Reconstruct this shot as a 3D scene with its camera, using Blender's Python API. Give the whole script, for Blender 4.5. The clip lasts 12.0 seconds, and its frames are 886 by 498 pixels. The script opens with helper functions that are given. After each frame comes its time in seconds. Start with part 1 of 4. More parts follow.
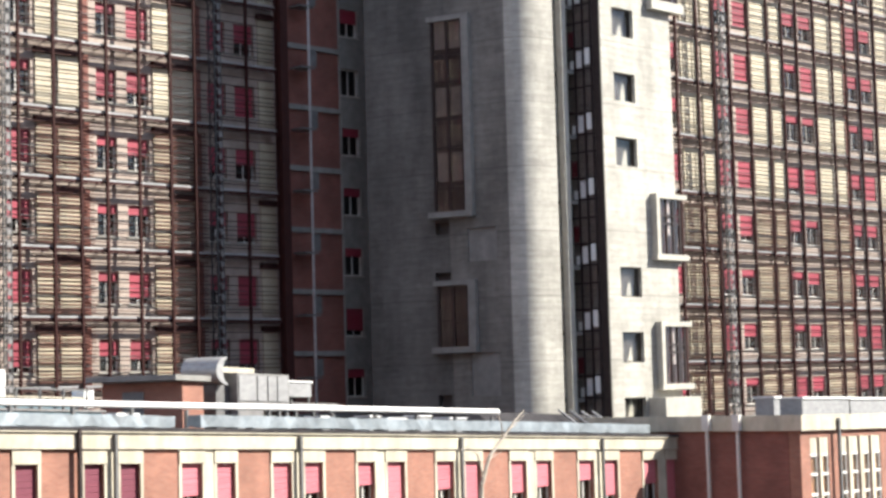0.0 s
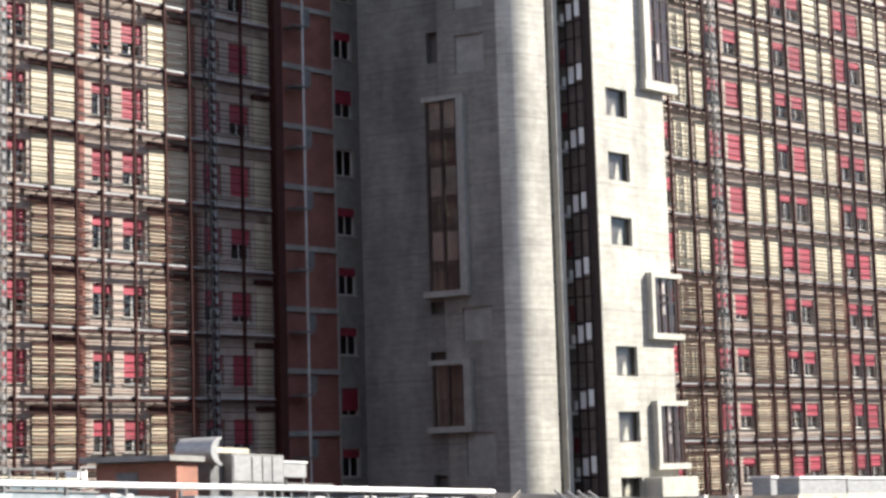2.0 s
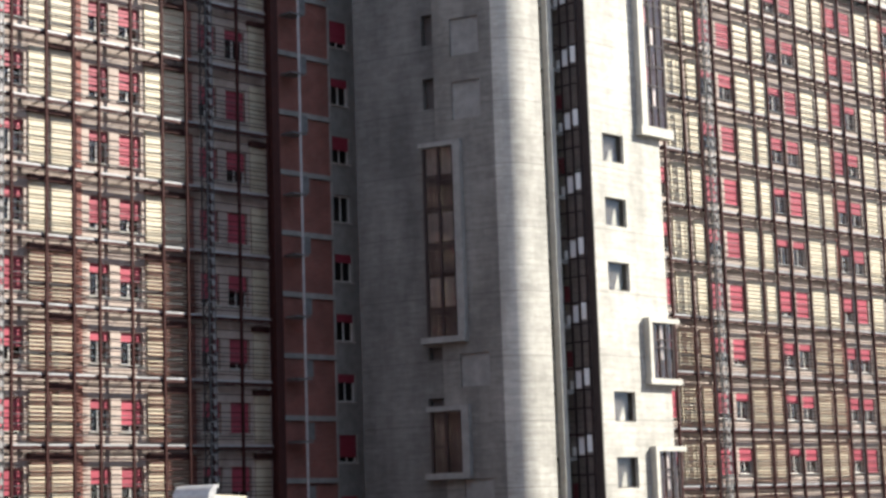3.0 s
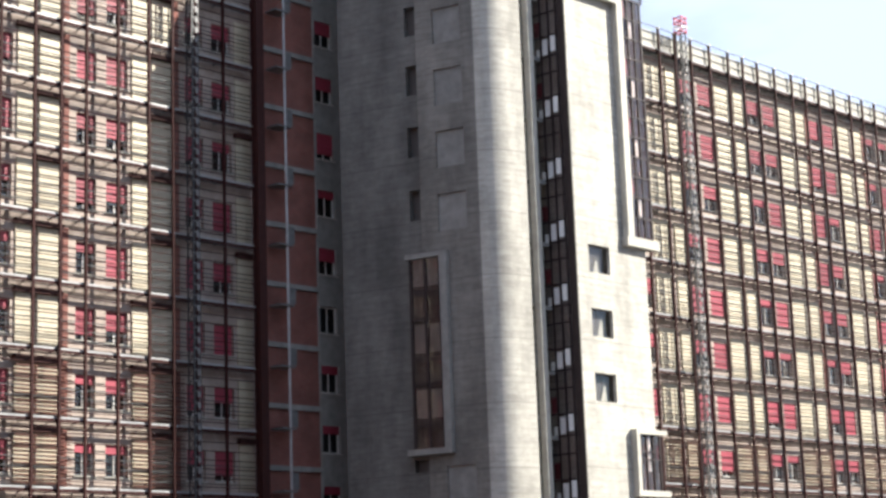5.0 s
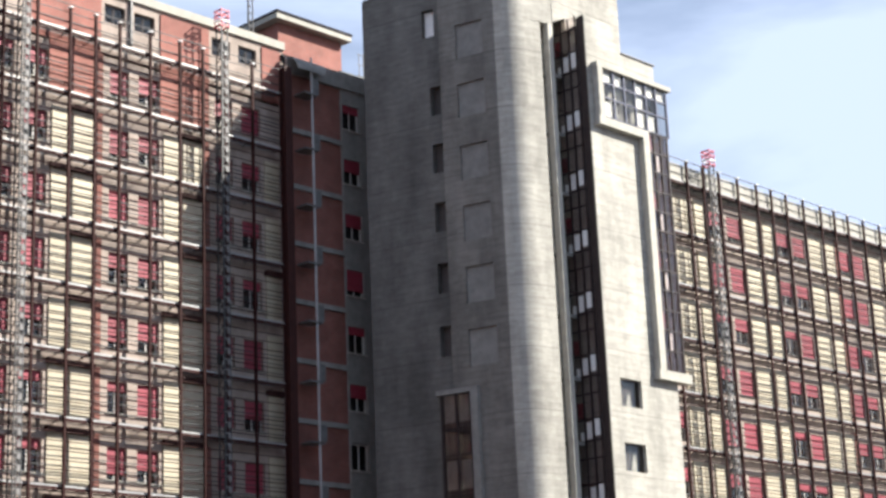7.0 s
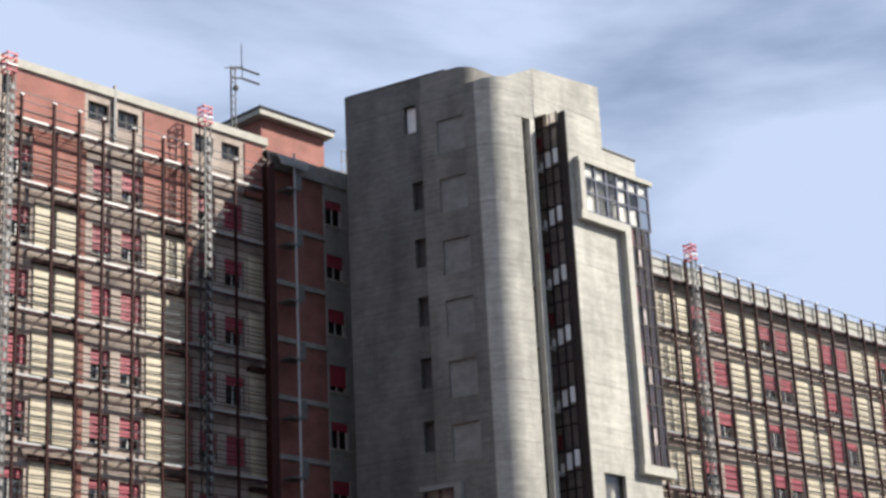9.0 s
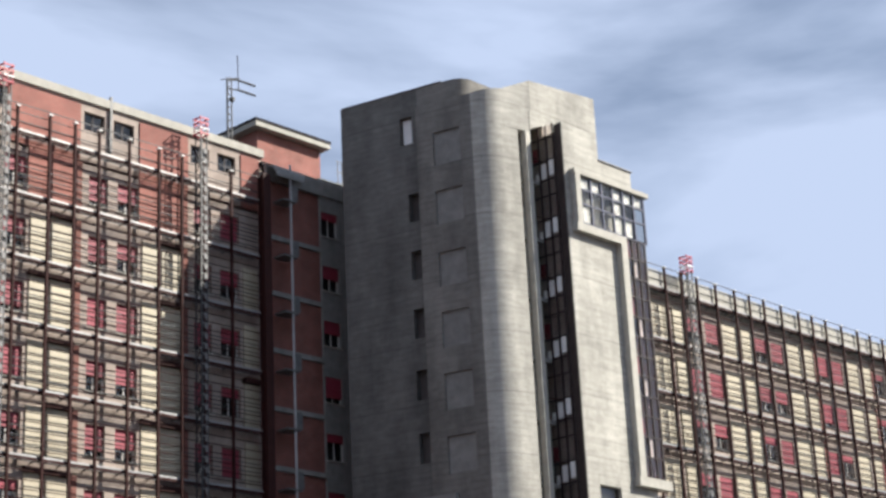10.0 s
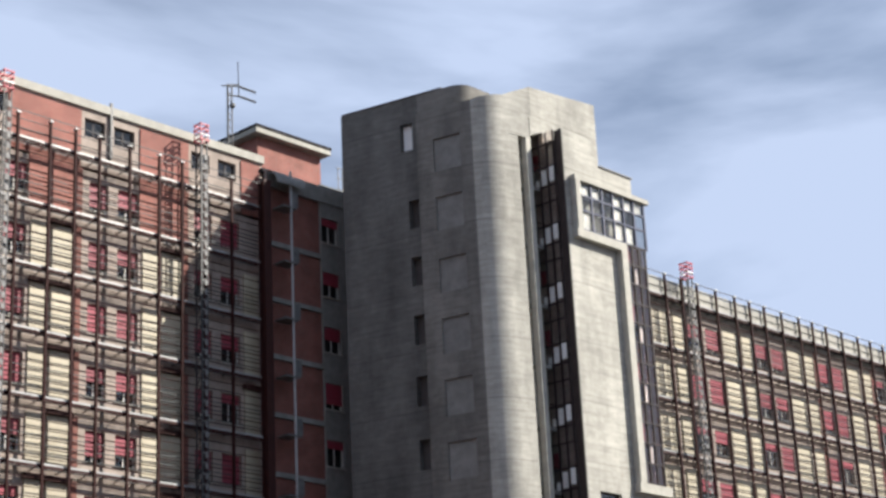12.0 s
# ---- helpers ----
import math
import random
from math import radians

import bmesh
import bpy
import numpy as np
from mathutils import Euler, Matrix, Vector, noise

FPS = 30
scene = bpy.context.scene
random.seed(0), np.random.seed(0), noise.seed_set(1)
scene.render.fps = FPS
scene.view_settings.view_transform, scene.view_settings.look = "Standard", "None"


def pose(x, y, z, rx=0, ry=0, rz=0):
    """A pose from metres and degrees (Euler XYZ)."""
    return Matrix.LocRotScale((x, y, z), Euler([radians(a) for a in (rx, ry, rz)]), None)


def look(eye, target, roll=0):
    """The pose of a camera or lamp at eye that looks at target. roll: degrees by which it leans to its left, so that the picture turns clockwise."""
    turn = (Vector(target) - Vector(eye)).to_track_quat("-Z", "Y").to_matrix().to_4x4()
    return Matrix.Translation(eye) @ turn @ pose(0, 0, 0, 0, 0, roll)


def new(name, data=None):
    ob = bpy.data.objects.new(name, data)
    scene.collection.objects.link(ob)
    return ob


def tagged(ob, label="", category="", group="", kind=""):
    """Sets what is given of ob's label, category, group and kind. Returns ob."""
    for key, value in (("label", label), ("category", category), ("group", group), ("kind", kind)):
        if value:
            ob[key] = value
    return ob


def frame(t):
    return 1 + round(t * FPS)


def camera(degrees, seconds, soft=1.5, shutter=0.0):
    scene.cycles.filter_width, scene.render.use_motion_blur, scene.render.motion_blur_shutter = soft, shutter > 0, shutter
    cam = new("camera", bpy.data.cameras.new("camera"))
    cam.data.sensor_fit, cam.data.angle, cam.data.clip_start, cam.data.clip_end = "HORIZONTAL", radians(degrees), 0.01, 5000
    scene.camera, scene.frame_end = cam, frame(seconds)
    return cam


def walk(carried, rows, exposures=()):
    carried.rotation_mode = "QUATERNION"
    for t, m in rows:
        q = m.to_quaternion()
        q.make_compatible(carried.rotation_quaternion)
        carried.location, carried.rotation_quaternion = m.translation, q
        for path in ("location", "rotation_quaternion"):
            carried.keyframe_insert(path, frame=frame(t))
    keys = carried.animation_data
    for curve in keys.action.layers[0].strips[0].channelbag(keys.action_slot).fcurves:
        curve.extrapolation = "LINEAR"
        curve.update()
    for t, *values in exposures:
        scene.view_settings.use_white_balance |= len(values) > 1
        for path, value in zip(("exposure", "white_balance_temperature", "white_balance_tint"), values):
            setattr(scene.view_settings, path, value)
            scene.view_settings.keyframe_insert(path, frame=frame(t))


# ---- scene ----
# The camera stands on one spot, about twelve metres up, and tilts from the low annex to the sky.
E = 12.0
cam = camera(27.25, 12.0, soft=3.0)
ROWS = [
    (0.0, 94.339, 1.587, -46.120),
    (0.5, 94.189, 1.499, -46.157),
    (1.0, 94.545, 1.448, -46.399),
    (1.5, 95.824, 1.592, -46.474),
    (2.0, 96.821, 1.676, -46.260),
    (2.5, 97.502, 1.818, -46.353),
    (3.0, 98.259, 1.905, -46.313),
    (5.0, 101.730, 2.012, -46.716),
    (5.5, 102.721, 2.130, -46.497),
    (6.0, 103.917, 2.149, -46.165),
    (6.5, 105.004, 2.240, -45.698),
    (7.0, 106.016, 2.389, -45.632),
    (7.5, 106.993, 2.638, -45.913),
    (9.5, 109.227, 2.725, -46.124),
    (10.0, 109.326, 2.737, -46.219),
    (10.5, 109.450, 2.669, -46.034),
    (11.0, 109.392, 2.704, -46.050),
    (11.5, 109.408, 2.745, -46.259),
    (12.0, 109.523, 2.723, -46.214),
]
EXPOSURES = [(0.0, 1.44), (5.0, 1.46), (6.5, 1.3), (7.5, 1.18), (9.5, 0.84), (12.0, 0.84)]
walk(cam, [(t, pose(0, 0, E, rx, ry, rz)) for t, rx, ry, rz in ROWS], EXPOSURES)

# ---- light ----
SUN_AZ, SUN_EL = radians(46.0), radians(36.3)
SUN_WAY = Vector((math.sin(SUN_AZ) * math.cos(SUN_EL), -math.cos(SUN_AZ) * math.cos(SUN_EL), math.sin(SUN_EL)))
sun = new("sun", bpy.data.lights.new("sun", "SUN"))
sun.data.energy, sun.data.angle, sun.data.color = 5.0, radians(0.55), (1.0, 0.945, 0.86)
sun.matrix_basis = look((60, -60, 90), Vector((60, -60, 90)) - SUN_WAY)

world = bpy.data.worlds.new("world")
scene.world = world
world.use_nodes = True
wt = world.node_tree
wt.nodes.clear()


def wnode(kind, **props):
    n = wt.nodes.new(kind)
    for k, v in props.items():
        n.inputs[k.replace("_", " ")].default_value = v
    return n


sky = wt.nodes.new("ShaderNodeTexSky")
sky.sky_type, sky.sun_disc = "NISHITA", False
sky.sun_elevation, sky.sun_rotation = SUN_EL, radians(180.0) - SUN_AZ
sky.air_density, sky.dust_density, sky.ozone_density = 1.0, 0.0, 3.0
coord = wt.nodes.new("ShaderNodeTexCoord")
stretch = wt.nodes.new("ShaderNodeMapping")
stretch.inputs["Scale"].default_value = (1.0, 1.0, 3.8)
stretch.inputs["Rotation"].default_value = (0.12, -0.1, 0.57)
stretch.inputs["Location"].default_value = (1.3, 0.2, 0.6)
cloud = wnode("ShaderNodeTexNoise", Scale=2.5, Detail=6.0, Roughness=0.5, Distortion=0.35)
ramp = wt.nodes.new("ShaderNodeValToRGB")
ramp.color_ramp.elements[0].position, ramp.color_ramp.elements[0].color = 0.40, (0.33, 0.33, 0.33, 1)
ramp.color_ramp.elements[1].position, ramp.color_ramp.elements[1].color = 0.58, (1.0, 1.0, 1.0, 1)
mixer = wt.nodes.new("ShaderNodeMix")
mixer.data_type = "RGBA"
mixer.inputs["B"].default_value = (7.4, 8.8, 11.8, 1)
backg = wt.nodes.new("ShaderNodeBackground")
backg.inputs["Strength"].default_value = 0.044
wout = wt.nodes.new("ShaderNodeOutputWorld")
wt.links.new(coord.outputs["Generated"], stretch.inputs["Vector"])
wt.links.new(stretch.outputs["Vector"], cloud.inputs["Vector"])
wt.links.new(cloud.outputs["Fac"], ramp.inputs["Fac"])
wt.links.new(ramp.outputs["Color"], mixer.inputs["Factor"])
wt.links.new(sky.outputs["Color"], mixer.inputs["A"])
wt.links.new(mixer.outputs["Result"], backg.inputs["Color"])
wt.links.new(backg.outputs["Background"], wout.inputs["Surface"])


# ---- materials ----
def material(name, low, high, scale=(1, 1, 1), rough=0.8, metal=0.0, bump=0.0, stain=0.0, stain_scale=(0.3, 0.3, 0.08),
             boards=0.0, pour=0.0, piece=0.0, sheen=0.5):
    """A surface with grain between two colours, stains at a larger scale, board marks along z and pour joints."""
    m = bpy.data.materials.new(name)
    m.use_nodes = True
    nt = m.node_tree
    bsdf = nt.nodes["Principled BSDF"]
    bsdf.inputs["Roughness"].default_value, bsdf.inputs["Metallic"].default_value = rough, metal
    bsdf.inputs["Specular IOR Level"].default_value = sheen
    geo = nt.nodes.new("ShaderNodeNewGeometry")

    def grain(sc, detail=4.0, r=0.6):
        mp = nt.nodes.new("ShaderNodeMapping")
        mp.inputs["Scale"].default_value = sc
        nt.links.new(geo.outputs["Position"], mp.inputs["Vector"])
        n = nt.nodes.new("ShaderNodeTexNoise")
        n.inputs["Scale"].default_value, n.inputs["Detail"].default_value, n.inputs["Roughness"].default_value = 1.0, detail, r
        nt.links.new(mp.outputs["Vector"], n.inputs["Vector"])
        return n.outputs["Fac"]

    def span(fac, a, b, c0=0.0, c1=1.0):
        n = nt.nodes.new("ShaderNodeMapRange")
        n.inputs["From Min"].default_value, n.inputs["From Max"].default_value = a, b
        n.inputs["To Min"].default_value, n.inputs["To Max"].default_value = c0, c1
        nt.links.new(fac, n.inputs["Value"])
        return n.outputs["Result"]

    def times(a, b):
        n = nt.nodes.new("ShaderNodeMath")
        n.operation = "MULTIPLY"
        nt.links.new(a, n.inputs[0])
        if hasattr(b, "is_output"):
            nt.links.new(b, n.inputs[1])
        else:
            n.inputs[1].default_value = b
        return n.outputs["Value"]

    fine = grain(scale)
    mix = nt.nodes.new("ShaderNodeMix")
    mix.data_type = "RGBA"
    mix.inputs["A"].default_value, mix.inputs["B"].default_value = (*low, 1), (*high, 1)
    nt.links.new(span(fine, 0.3, 0.7), mix.inputs["Factor"])
    colour = mix.outputs["Result"]
    height = fine
    gain = None
    if stain:
        gain = span(grain(stain_scale, 5.0, 0.65), 0.35, 0.62, 1.0 - stain, 1.0)
    if boards:
        b = span(grain((0.25, 0.25, 1.0 / boards), 2.0, 0.4), 0.3, 0.7, 0.92, 1.04)
        gain = times(gain, b) if gain else b
        height = b
    if boards:
        sp = nt.nodes.new("ShaderNodeSeparateXYZ")
        nt.links.new(geo.outputs["Position"], sp.inputs["Vector"])
        ad = nt.nodes.new("ShaderNodeMath")
        ad.operation = "SUBTRACT"
        nt.links.new(sp.outputs["X"], ad.inputs[0])
        nt.links.new(sp.outputs["Y"], ad.inputs[1])
        cm = nt.nodes.new("ShaderNodeCombineXYZ")
        nt.links.new(ad.outputs["Value"], cm.inputs["X"])
        nt.links.new(sp.outputs["Z"], cm.inputs["Y"])
        bt = nt.nodes.new("ShaderNodeTexBrick")
        bt.inputs["Color1"].default_value, bt.inputs["Color2"].default_value = (0.89, 0.89, 0.89, 1), (1.0, 1.0, 1.0, 1)
        bt.inputs["Mortar"].default_value = (0.74, 0.74, 0.74, 1)
        bt.inputs["Scale"].default_value, bt.inputs["Mortar Size"].default_value, bt.inputs["Mortar Smooth"].default_value = 1.0, 0.014, 0.6
        bt.inputs["Brick Width"].default_value, bt.inputs["Row Height"].default_value = 1.65, 0.33
        nt.links.new(cm.outputs["Vector"], bt.inputs["Vector"])
        gain = times(gain, bt.outputs["Color"])
    if pour:
        sep = nt.nodes.new("ShaderNodeSeparateXYZ")
        nt.links.new(geo.outputs["Position"], sep.inputs["Vector"])
        wrap = nt.nodes.new("ShaderNodeMath")
        wrap.operation = "PINGPONG"
        wrap.inputs[1].default_value = pour / 2
        nt.links.new(sep.outputs["Z"], wrap.inputs[0])
        joint = span(wrap.outputs["Value"], 0.0, 0.05, 0.72, 1.0)
        gain = times(gain, joint) if gain else joint
    if piece:
        info = nt.nodes.new("ShaderNodeObjectInfo")
        p = span(info.outputs["Random"], 0.0, 1.0, 1.0 - piece, 1.0)
        gain = times(gain, p) if gain else p
    if gain:
        sc = nt.nodes.new("ShaderNodeVectorMath")
        sc.operation = "SCALE"
        nt.links.new(colour, sc.inputs["Vector"])
        nt.links.new(gain, sc.inputs["Scale"])
        colour = sc.outputs["Vector"]
    nt.links.new(colour, bsdf.inputs["Base Color"])
    if bump:
        bn = nt.nodes.new("ShaderNodeBump")
        bn.inputs["Strength"].default_value, bn.inputs["Distance"].default_value = bump, 0.03
        nt.links.new(height, bn.inputs["Height"])
        nt.links.new(bn.outputs["Normal"], bsdf.inputs["Normal"])
    return m


def brickwork(name, c1, c2, mortar, stain=0.2):
    m = bpy.data.materials.new(name)
    m.use_nodes = True
    nt = m.node_tree
    bsdf = nt.nodes["Principled BSDF"]
    bsdf.inputs["Roughness"].default_value = 0.85
    geo = nt.nodes.new("ShaderNodeNewGeometry")
    sep = nt.nodes.new("ShaderNodeSeparateXYZ")
    nt.links.new(geo.outputs["Position"], sep.inputs["Vector"])
    add = nt.nodes.new("ShaderNodeMath")
    nt.links.new(sep.outputs["X"], add.inputs[0])
    nt.links.new(sep.outputs["Y"], add.inputs[1])
    com = nt.nodes.new("ShaderNodeCombineXYZ")
    nt.links.new(add.outputs["Value"], com.inputs["X"])
    nt.links.new(sep.outputs["Z"], com.inputs["Y"])
    br = nt.nodes.new("ShaderNodeTexBrick")
    br.inputs["Color1"].default_value, br.inputs["Color2"].default_value = (*c1, 1), (*c2, 1)
    br.inputs["Mortar"].default_value = (*mortar, 1)
    br.inputs["Scale"].default_value, br.inputs["Mortar Size"].default_value = 1.0, 0.008
    br.inputs["Brick Width"].default_value, br.inputs["Row Height"].default_value = 0.25, 0.068
    nt.links.new(com.outputs["Vector"], br.inputs["Vector"])
    ns = nt.nodes.new("ShaderNodeTexNoise")
    ns.inputs["Scale"].default_value, ns.inputs["Detail"].default_value = 0.8, 6.0
    nt.links.new(geo.outputs["Position"], ns.inputs["Vector"])
    mr = nt.nodes.new("ShaderNodeMapRange")
    mr.inputs["From Min"].default_value, mr.inputs["From Max"].default_value = 0.35, 0.65
    mr.inputs["To Min"].default_value, mr.inputs["To Max"].default_value = 1.0 - stain, 1.08
    nt.links.new(ns.outputs["Fac"], mr.inputs["Value"])
    sc = nt.nodes.new("ShaderNodeVectorMath")
    sc.operation = "SCALE"
    nt.links.new(br.outputs["Color"], sc.inputs["Vector"])
    nt.links.new(mr.outputs["Result"], sc.inputs["Scale"])
    nt.links.new(sc.outputs["Vector"], bsdf.inputs["Base Color"])
    bn = nt.nodes.new("ShaderNodeBump")
    bn.inputs["Strength"].default_value, bn.inputs["Distance"].default_value = 0.4, 0.01
    nt.links.new(br.outputs["Fac"], bn.inputs["Height"])
    bn.invert = True
    nt.links.new(bn.outputs["Normal"], bsdf.inputs["Normal"])
    return m


def glass(name, tint):
    m = bpy.data.materials.new(name)
    m.use_nodes = True
    bsdf = m.node_tree.nodes["Principled BSDF"]
    bsdf.inputs["Base Color"].default_value = (*tint, 1)
    bsdf.inputs["Roughness"].default_value, bsdf.inputs["IOR"].default_value = 0.03, 1.5
    bsdf.inputs["Transmission Weight"].default_value = 1.0
    return m


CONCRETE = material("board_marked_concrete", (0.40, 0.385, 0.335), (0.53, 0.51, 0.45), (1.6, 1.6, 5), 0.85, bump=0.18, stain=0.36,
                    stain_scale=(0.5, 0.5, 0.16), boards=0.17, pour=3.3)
# Two darker copies of the board-marked concrete, with the flank's shade in the colour.
CONCRETE_SHADE_DARK = material("shaded_dark_concrete", (0.128, 0.123, 0.112), (0.178, 0.173, 0.16), (1.6, 1.6, 5), 0.88, bump=0.18, stain=0.4,
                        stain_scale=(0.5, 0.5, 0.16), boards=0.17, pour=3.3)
CONCRETE_SHADE_TAN = material("shaded_tan_streaked_concrete", (0.185, 0.174, 0.154), (0.25, 0.238, 0.212), (1.6, 1.6, 5), 0.88, bump=0.18, stain=0.4,
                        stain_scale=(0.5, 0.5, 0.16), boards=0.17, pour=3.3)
CONCRETE_SMOOTH = material("cast_concrete", (0.36, 0.345, 0.298), (0.47, 0.452, 0.395), (2, 2, 2), 0.8, bump=0.1, stain=0.15)
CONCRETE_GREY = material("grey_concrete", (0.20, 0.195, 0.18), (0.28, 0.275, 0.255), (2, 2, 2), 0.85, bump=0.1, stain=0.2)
PLASTER = material("pinkish_plaster", (0.335, 0.275, 0.235), (0.42, 0.35, 0.30), (3, 3, 3), 0.9, stain=0.25, stain_scale=(0.8, 0.8, 0.4))
CREAM = material("cream_panel", (0.47, 0.41, 0.29), (0.55, 0.49, 0.365), (1.2, 1.2, 3), 0.6, stain=0.12, stain_scale=(1, 1, 0.4), piece=0.16)
CREAM_PAINT = material("cream_paint", (0.459, 0.418, 0.32), (0.541, 0.5, 0.402), (2, 2, 2), 0.8, stain=0.3, stain_scale=(1.2, 1.2, 0.35))
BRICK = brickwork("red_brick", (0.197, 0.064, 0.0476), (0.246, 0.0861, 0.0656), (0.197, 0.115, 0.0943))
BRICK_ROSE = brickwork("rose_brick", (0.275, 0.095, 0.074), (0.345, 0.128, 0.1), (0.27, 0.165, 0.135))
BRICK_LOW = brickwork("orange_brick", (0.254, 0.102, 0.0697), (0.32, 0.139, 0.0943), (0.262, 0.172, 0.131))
RED_STEEL = material("dark_red_steel", (0.028, 0.009, 0.008), (0.046, 0.014, 0.012), (4, 4, 2), 0.7, bump=0.05, stain=0.2, sheen=0.15)
CURTAIN = material("brown_curtain", (0.246, 0.115, 0.0492), (0.344, 0.172, 0.082), (6, 6, 1), 0.9)
SLAT_BROWN = material("terracotta_slat", (0.107, 0.0451, 0.0344), (0.156, 0.0697, 0.0533), (2, 2, 8), 0.75, stain=0.15, sheen=0.2)
GALV = material("galvanised_steel", (0.295, 0.295, 0.295), (0.41, 0.41, 0.402), (3, 3, 6), 0.45, 0.3, stain=0.2)
HOIST = material("dark_hoist_steel", (0.022, 0.022, 0.023), (0.045, 0.045, 0.046), (4, 4, 4), 0.55)
PALE_PLATE = material("pale_plate", (0.14, 0.135, 0.13), (0.22, 0.215, 0.21), (4, 4, 4), 0.6)
GREY_STEEL = material("grey_steel", (0.0984, 0.0984, 0.0984), (0.164, 0.164, 0.16), (4, 4, 4), 0.55, 0.2)
ALU = material("aluminium_jacket", (0.27, 0.31, 0.335), (0.40, 0.445, 0.47), (2.5, 2.5, 2.5), 0.42, 0.5, bump=0.5, stain=0.2, stain_scale=(1.5, 1.5, 1.5))
WHITE = material("white_paint", (0.74, 0.74, 0.72), (0.84, 0.84, 0.82), (3, 3, 3), 0.45, stain=0.1)
RED_BLIND = material("crimson_shutter", (0.295, 0.0287, 0.0533), (0.377, 0.0492, 0.0779), (1, 1, 12), 0.55, stain=0.15, piece=0.25)
PINK_BLIND = material("faded_red_shutter", (0.476, 0.128, 0.155), (0.558, 0.178, 0.21), (1, 1, 12), 0.6, stain=0.12, piece=0.12)
PLUM_BLIND = material("plum_shutter", (0.131, 0.0246, 0.0451), (0.172, 0.0369, 0.0574), (1, 1, 12), 0.6, stain=0.1)
WINDOW_FRAME = material("window_frame_paint", (0.508, 0.492, 0.459), (0.59, 0.574, 0.541), (3, 3, 3), 0.5)
DARK_FRAME = material("dark_bronze_frame", (0.0246, 0.018, 0.018), (0.0451, 0.0328, 0.0312), (3, 3, 3), 0.5, sheen=0.2)
BLUE_FRAME = material("dark_blue_frame", (0.0123, 0.0164, 0.0492), (0.0246, 0.0328, 0.082), (3, 3, 3), 0.4)
# Dark fill for the solids and plates that stand for unlit rooms.
INSIDE = material("dark_room_fill", (0.05, 0.045, 0.042), (0.09, 0.08, 0.075), (0.6, 0.6, 0.6), 0.9)
ASPHALT = material("asphalt", (0.045, 0.045, 0.045), (0.065, 0.063, 0.06), (6, 6, 6), 0.9, bump=0.2, stain=0.2, stain_scale=(0.1, 0.1, 0.1))
ROOFING = material("dark_roofing", (0.036, 0.034, 0.036), (0.06, 0.056, 0.058), (2, 2, 2), 0.95, stain=0.3, sheen=0.1)
BLIND_BOX = material("dark_maroon_sheet", (0.030, 0.010, 0.009), (0.05, 0.016, 0.013), (3, 3, 3), 0.6, stain=0.2, sheen=0.2)
BARK = material("grey_bark", (0.25, 0.22, 0.18), (0.38, 0.34, 0.28), (9, 9, 3), 0.9, bump=0.4)
TEAL = material("teal_sheet", (0.07, 0.12, 0.15), (0.12, 0.19, 0.22), (2, 2, 2), 0.5)
RED_PAINT = material("signal_red_paint", (0.41, 0.0246, 0.0492), (0.508, 0.0492, 0.0738), (3, 3, 3), 0.5)
GLASS = glass("window_glass", (0.58, 0.59, 0.58))
GLASS_DARK = glass("smoked_glass", (0.78, 0.71, 0.70))

# ---- helpers for building ----
WM = {}


def part(name, bm, mat, parent, label="", at=None):
    """One mesh object under a thing or a part; bm is a bmesh or a shared mesh."""
    me = bm
    if isinstance(bm, bmesh.types.BMesh):
        me = bpy.data.meshes.new(name)
        bmesh.ops.recalc_face_normals(bm, faces=bm.faces)
        bm.to_mesh(me)
        bm.free()
        me.materials.append(mat)
    ob = new(name, me)
    at = at or Matrix.Identity(4)
    if parent:
        ob.parent = parent
        ob.matrix_parent_inverse = WM[parent.name].inverted()
    ob.matrix_basis = at
    WM[ob.name] = at
    if label:
        tagged(ob, label)
    if mat in (GLASS, GLASS_DARK):
        ob.visible_shadow = False
    return ob


def thing(name, base, label, category, group="", kind=""):
    ob = new(name)
    ob.empty_display_size = 0.5
    ob.location = base
    WM[ob.name] = Matrix.Translation(base)
    return tagged(ob, label, category, group, kind)


def plain(x, y, z):
    return Vector((x, y, z))


def box(bm, x0, x1, y0, y1, z0, z1, place=plain):
    v = [bm.verts.new(place(x, y, z)) for x in (x0, x1) for y in (y0, y1) for z in (z0, z1)]
    for a, b, c, d in ((0, 1, 3, 2), (4, 6, 7, 5), (0, 4, 5, 1), (2, 3, 7, 6), (0, 2, 6, 4), (1, 5, 7, 3)):
        bm.faces.new((v[a], v[b], v[c], v[d]))


def bx(x0, x1, y0, y1, z0, z1, place=plain):
    bm = bmesh.new()
    box(bm, x0, x1, y0, y1, z0, z1, place)
    return bm


def prism(bm, pts, z0, tops):
    tops = tops if isinstance(tops, (list, tuple)) else [tops] * len(pts)
    lo = [bm.verts.new((x, y, z0)) for x, y in pts]
    hi = [bm.verts.new((x, y, z)) for (x, y), z in zip(pts, tops)]
    n = len(pts)
    for i in range(n):
        bm.faces.new((lo[i], lo[(i + 1) % n], hi[(i + 1) % n], hi[i]))
    bm.faces.new(lo)
    bm.faces.new(hi)


